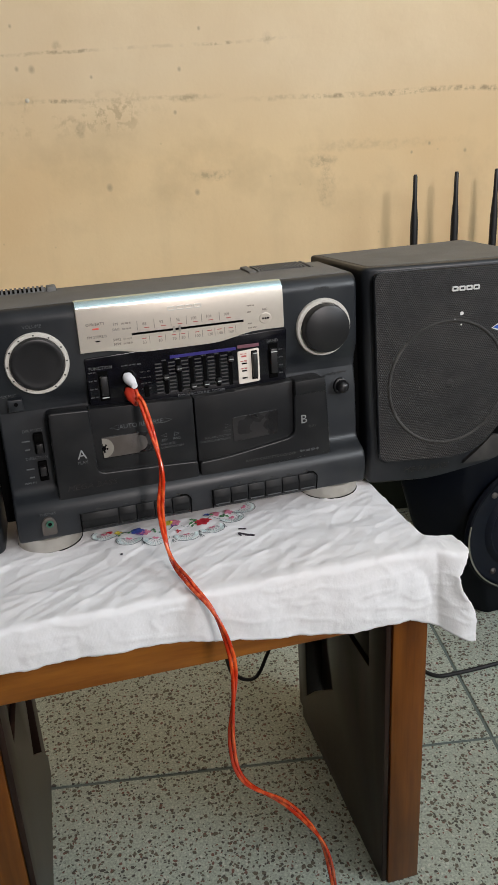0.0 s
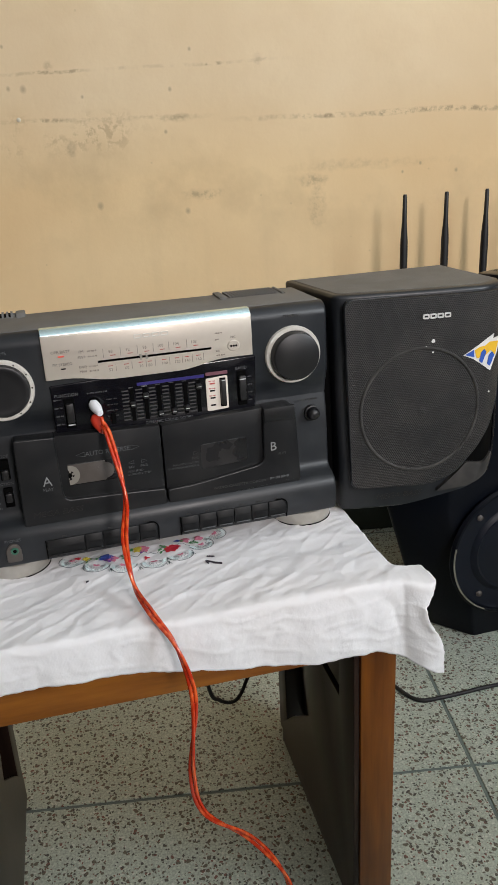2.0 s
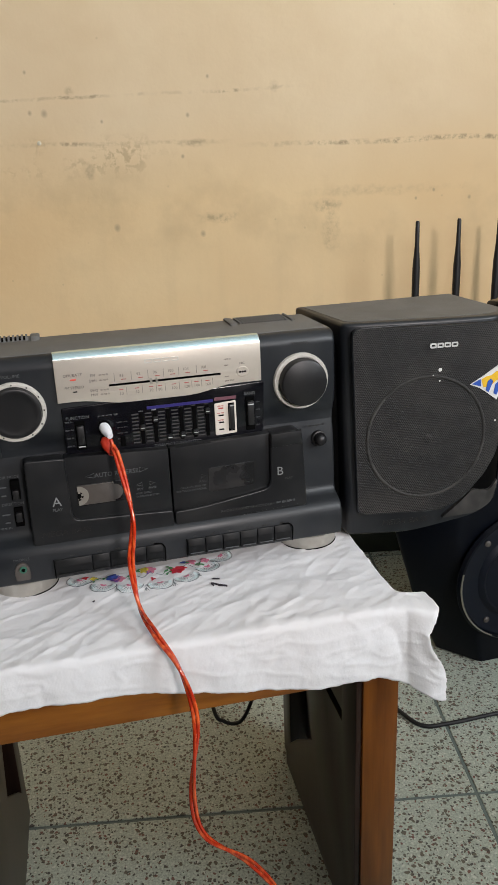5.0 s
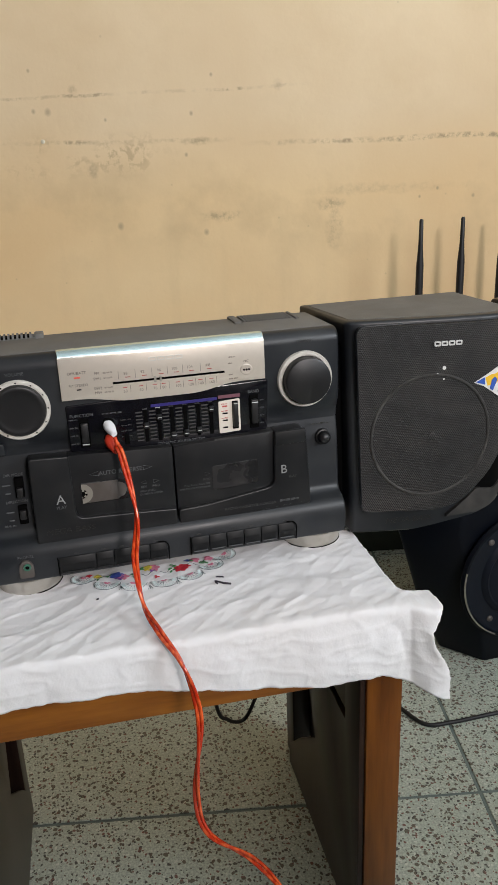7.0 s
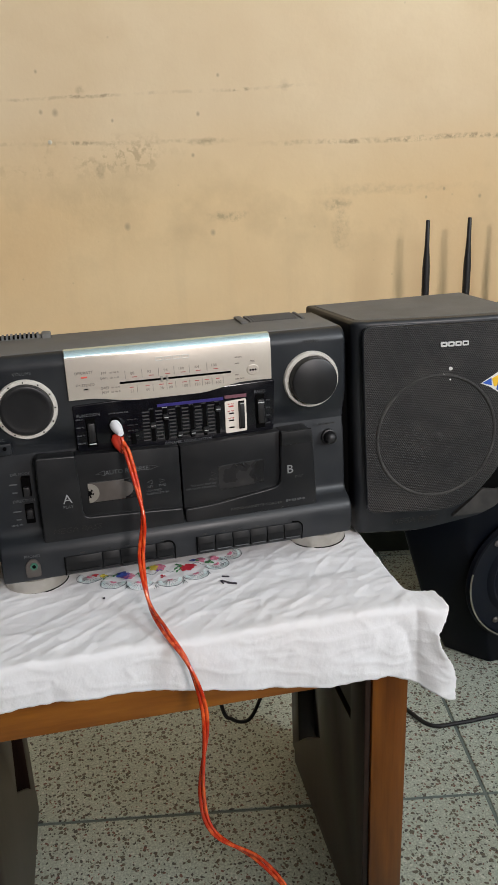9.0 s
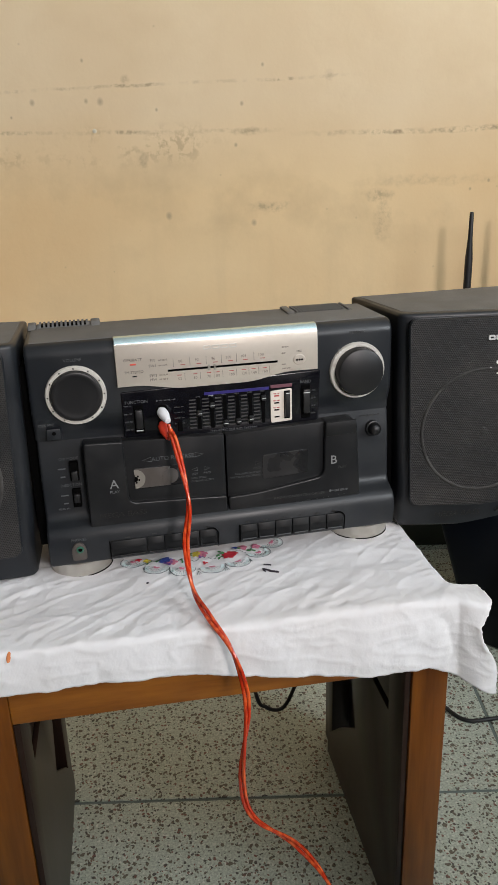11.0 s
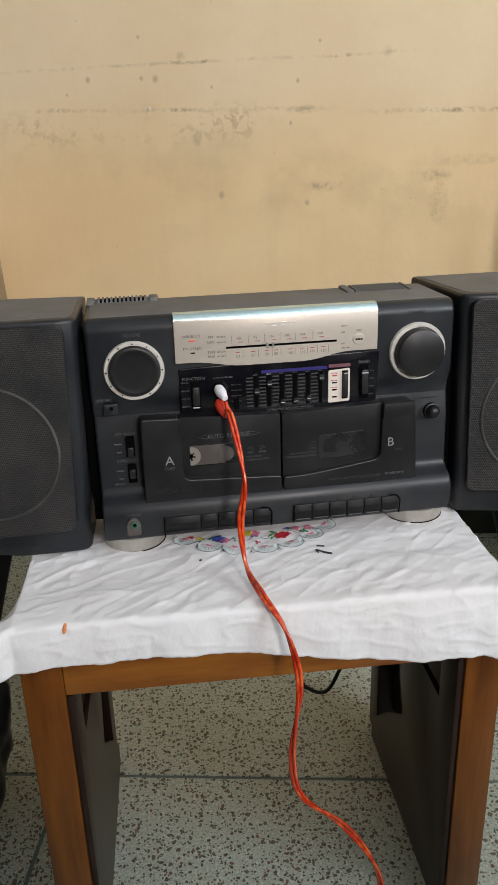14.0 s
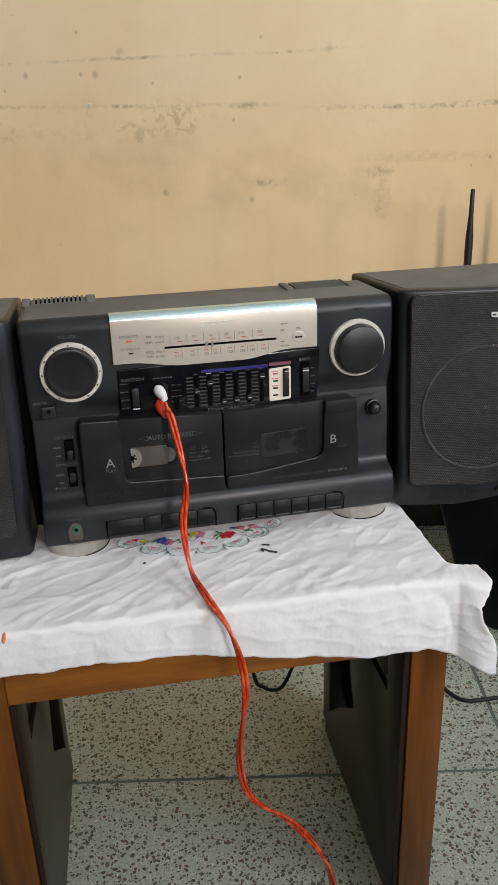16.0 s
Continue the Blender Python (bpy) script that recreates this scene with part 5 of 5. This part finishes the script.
# ---- behind and beside the table ----
def floor_speaker(side, label):
    """A tall lacquered loudspeaker whose flank tapers towards the floor."""
    if side > 0:
        M = Matrix()
    else:
        M = pose(0.085, 0.03, 0) @ Matrix.Diagonal((-1, 1, 1, 1))
    t = thing("floor_speaker", *(M @ Vector((0.70, 0.42, 0))), label, "speaker", "pair of floor speakers")
    def loft(levels):
        bm = bmesh.new()
        rings = [[bm.verts.new((x, y, z)) for x, y in pts] for z, pts in levels]
        n = len(rings[0])
        for a, b in zip(rings, rings[1:]):
            for i in range(n):
                bm.faces.new((a[i], a[(i + 1) % n], b[(i + 1) % n], b[i]))
        bm.faces.new(rings[0]), bm.faces.new(rings[-1])
        bmesh.ops.recalc_face_normals(bm, faces=bm.faces[:])
        bmesh.ops.bevel(bm, geom=[e for e in bm.edges if e.calc_face_angle(0) > 0.3], offset=0.006, segments=2, profile=0.5, affect="EDGES")
        shade(bm)
        bm.transform(M)
        bmesh.ops.recalc_face_normals(bm, faces=bm.faces[:])
        return bm
    def ring(xl, xc, yb):
        return [(xl, 0.365), (xc, 0.295), (0.86, 0.285), (0.92, 0.365), (0.92, yb), (xl + 0.13, yb)]
    part("cabinet", loft([(0.0, ring(0.545, 0.600, 0.60)), (0.10, ring(0.500, 0.585, 0.62)), (0.27, ring(0.450, 0.535, 0.62)), (0.40, ring(0.455, 0.545, 0.60)), (0.630, ring(0.600, 0.635, 0.42))]), NAVY, t)
    part("top_cap", loft([(0.631, ring(0.597, 0.632, 0.42)), (0.668, ring(0.606, 0.64, 0.41))]), BLACK_GLOSS, t)
    def L(name, prof, c, material, parent, label=""):
        bm = lathe(prof, c, "y", 64)
        bm.transform(M)
        bmesh.ops.recalc_face_normals(bm, faces=bm.faces[:])
        return part(name, bm, material, parent, label)
    w = L("woofer", [(0.128, 0.0), (0.128, 0.004), (0.124, 0.007), (0.120, 0.003), (0.114, -0.0), (0.086, -0.000), (0.083, 0.003), (0.076, 0.006), (0.072, 0.004), (0.068, 0.005), (0.02, 0.0075), (0.0, 0.009)], (0.664, 0.288, 0.180), CONE, t, "large dark woofer in a ring")
    L("woofer_ring", [(0.119, 0.005), (0.121, 0.0085), (0.125, 0.0085), (0.129, 0.004)], (0.664, 0.288, 0.180), NAVY, w)
    arc = tube([M @ Vector((0.664 + 0.1235 * math.cos(radians(a)), 0.2785, 0.180 + 0.1235 * math.sin(radians(a)))) for a in range(168, 246, 3)], 0.0016, 6)
    part("trim_arc", arc, CHROME, w, "bright metal trim along the ring")
    for an in (134, 232, 46, -52):
        x, z = 0.664 + 0.103 * math.cos(radians(an)), 0.180 + 0.103 * math.sin(radians(an))
        L("screw", [(0.0, 0.004), (0.0028, 0.004), (0.0040, 0.003), (0.0058, 0.002), (0.0058, 0.0)], (x, 0.288, z), TAPE_GREY, w, "dull metal screw")
    if side > 0:
        for i in range(4):
            part("badge", box(0.598 + 0.020 * i, 0.612 + 0.020 * i, 0.2865, 0.296, 0.580, 0.5915, 0.002), INK_BADGE, t, "white badge")
    return t


floor_speaker(1, "tall blue-black lacquered floor speaker standing on terrazzo")
floor_speaker(-1, "tall black floor speaker in shade behind the table")


def router():
    """Wall-mounted, with tall upright aerials."""
    t = thing("wifi_router", 0.80, 0.75, 0.43, "black wireless router with tall upright aerials", "router")
    M = ROOM
    c = ROOM.inverted() @ Vector((0.655, 0.735, 0))
    part("case", box(c.x - 0.03, c.x + 0.36, c.y - 0.03, WALL_V + 0.002, 0.43, 0.47, 0.006, m=M), BLACK, t)
    for i in range(4):
        foot = Vector((0.660 + 0.0958 * i, 0.720, 0.465))
        part("aerial", lathe([(0.0, 0.0), (0.0075, 0.0), (0.0080, 0.19), (0.0078, 0.215), (0.0048, 0.258), (0.0042, 0.306), (0.0030, 0.309), (0.0, 0.309)], foot, "z", 20), RUBBER, t, "slim tapered black aerial")
    return t


router()


def beige_case():
    t = thing("wall_cabinet", -0.60, 0.90, 0.42, "beige plastic cabinet fixed to the cream wall", "cabinet")
    part("shell", prism(rounded([(-0.80, 0.42), (-0.416, 0.42), (-0.428, 0.820), (-0.80, 0.822)], [0, 0.01, 0.03, 0.03], 6), "y", 0.745, 1.066, 0.004, 2), BEIGE, t)
    part("rivet", lathe([(0.0, 0.002), (0.006, 0.0015), (0.007, 0.0)], (-0.440, 0.745, 0.762), "y", 16), SPOOL, t, "white round cap")
    return t


beige_case()


def enamel_box():
    """A low box that stands against the wall between the speakers."""
    t = thing("storage_box", 0.57, 0.79, 0.0, "low dark green enamelled box standing against the wall", "box", turn=ROOM_TURN)
    part("box_body", box(0.22, 0.56, 0.868, WALL_V - 0.006, 0.0, 0.285, 0.004, m=ROOM), SHADE_GREEN, t)
    part("box_lid", box(0.216, 0.564, 0.864, WALL_V - 0.005, 0.286, 0.310, 0.005, m=ROOM), SHADE_GREEN, t)


enamel_box()


def bin_bag():
    bm = bmesh.new()
    bmesh.ops.create_icosphere(bm, subdivisions=5, radius=1.0)
    for v in bm.verts:
        d = v.co.normalized()
        f = 1 + 0.16 * noise.noise(d * 2.1 + Vector((3, 1, 0))) + 0.10 * noise.noise(d * 5.0) + 0.05 * abs(noise.noise(d * 11.0))
        v.co = Vector((-0.465 + 0.115 * d.x * f, 0.11 + 0.12 * d.y * f, max(0.001, 0.20 + 0.20 * d.z * f)))
    for f in bm.faces:
        f.smooth = True
    tagged(part("bag", bm, BAG, None, "crumpled black polythene bag standing on the floor"), "", "bag")


bin_bag()


def flex(name, label, pts, r):
    tagged(part(name, tube(smooth_path(pts, 10), r, 8), RUBBER, None, label), "", "cable")


flex("mains_lead", "thin black mains lead lying across the floor tiles", [(0.20, 0.62, 0.0035), (0.30, 0.42, 0.0035), (0.375, 0.262, 0.0035), (0.393, 0.225, 0.0035), (0.415, 0.172, 0.0035), (0.462, 0.162, 0.0035), (0.530, 0.160, 0.0035), (0.62, 0.158, 0.0035), (0.80, 0.17, 0.0035)], 0.0035)
flex("hanging_lead", "black lead hanging in a loop behind the table", [(0.04, 0.10, 0.497), (0.045, 0.235, 0.470), (0.050, 0.245, 0.30), (0.075, 0.235, 0.085), (0.092, 0.23, 0.050), (0.118, 0.23, 0.042), (0.138, 0.235, 0.068), (0.155, 0.24, 0.12), (0.165, 0.245, 0.30), (0.165, 0.235, 0.47), (0.150, 0.10, 0.497)], 0.0032)


# ---- windows behind the camera ----
def window(name, make, a, b, z0, z1, label):
    t = thing(name, 0, 0, 0, label, "window", kind="structure", turn=ROOM_TURN)
    for lo, hi, c, d in ((a, a + 0.05, z0, z1), (b - 0.05, b, z0, z1), (a + 0.05, b - 0.05, z0, z0 + 0.05), (a + 0.05, b - 0.05, z1 - 0.05, z1), ((a + b) / 2 - 0.02, (a + b) / 2 + 0.02, z0 + 0.05, z1 - 0.05)):
        part("window_frame", make(lo, hi, c, d), FRAME, t)


window("window_1", lambda a, b, c, d: box(a, b, V0 - 0.16, V0 - 0.11, c, d, 0.003, m=ROOM), 0.95, 2.00, 1.72, 2.52, "painted frame of an unseen window in the wall opening")
# unseen window, added round the lamp that fills the ceiling
window("window_2", lambda a, b, c, d: box(U1 + 0.11, U1 + 0.16, a, b, c, d, 0.003, m=ROOM), -1.9, -0.8, 1.1, 2.3, "painted frame of an unseen window in the wall opening")


# ---- terrazzo tiles ----
def tiles():
    PITCH, GAP = 0.745, 0.0056
    corner = ROOM.inverted() @ Vector((0.4255, 0.0185, 0))
    bm = prism([(GAP / 2, GAP / 2), (PITCH - GAP / 2, GAP / 2), (PITCH - GAP / 2, PITCH - GAP / 2), (GAP / 2, PITCH - GAP / 2)], "z", -0.012, 0.0, 0.0008, 1)
    me = bpy.data.meshes.new("tile")
    bm.to_mesh(me)
    bm.free()
    me.materials.append(TERRAZZO)
    for i in range(-5, 5):
        for j in range(-6, 3):
            u, v = corner.x + i * PITCH, corner.y + j * PITCH
            a, b, c, d = max(u, U0), min(u + PITCH, U1), max(v, V0), min(v + PITCH, WALL_V)
            if b - a < 0.05 or d - c < 0.05:
                continue
            whole = b - a > PITCH - 1e-6 and d - c > PITCH - 1e-6
            if whole:
                ob = new("tile", me)
                ob.parent = floor
                ob.matrix_basis = pose(u, v, 0)
            else:                                          # cut to fit along the walls
                cut = box(a + GAP / 2, b - GAP / 2, c + GAP / 2, d - GAP / 2, -0.012, 0.0, 0.0008, 1)
                ob = part("tile", cut, TERRAZZO, floor)


tiles()
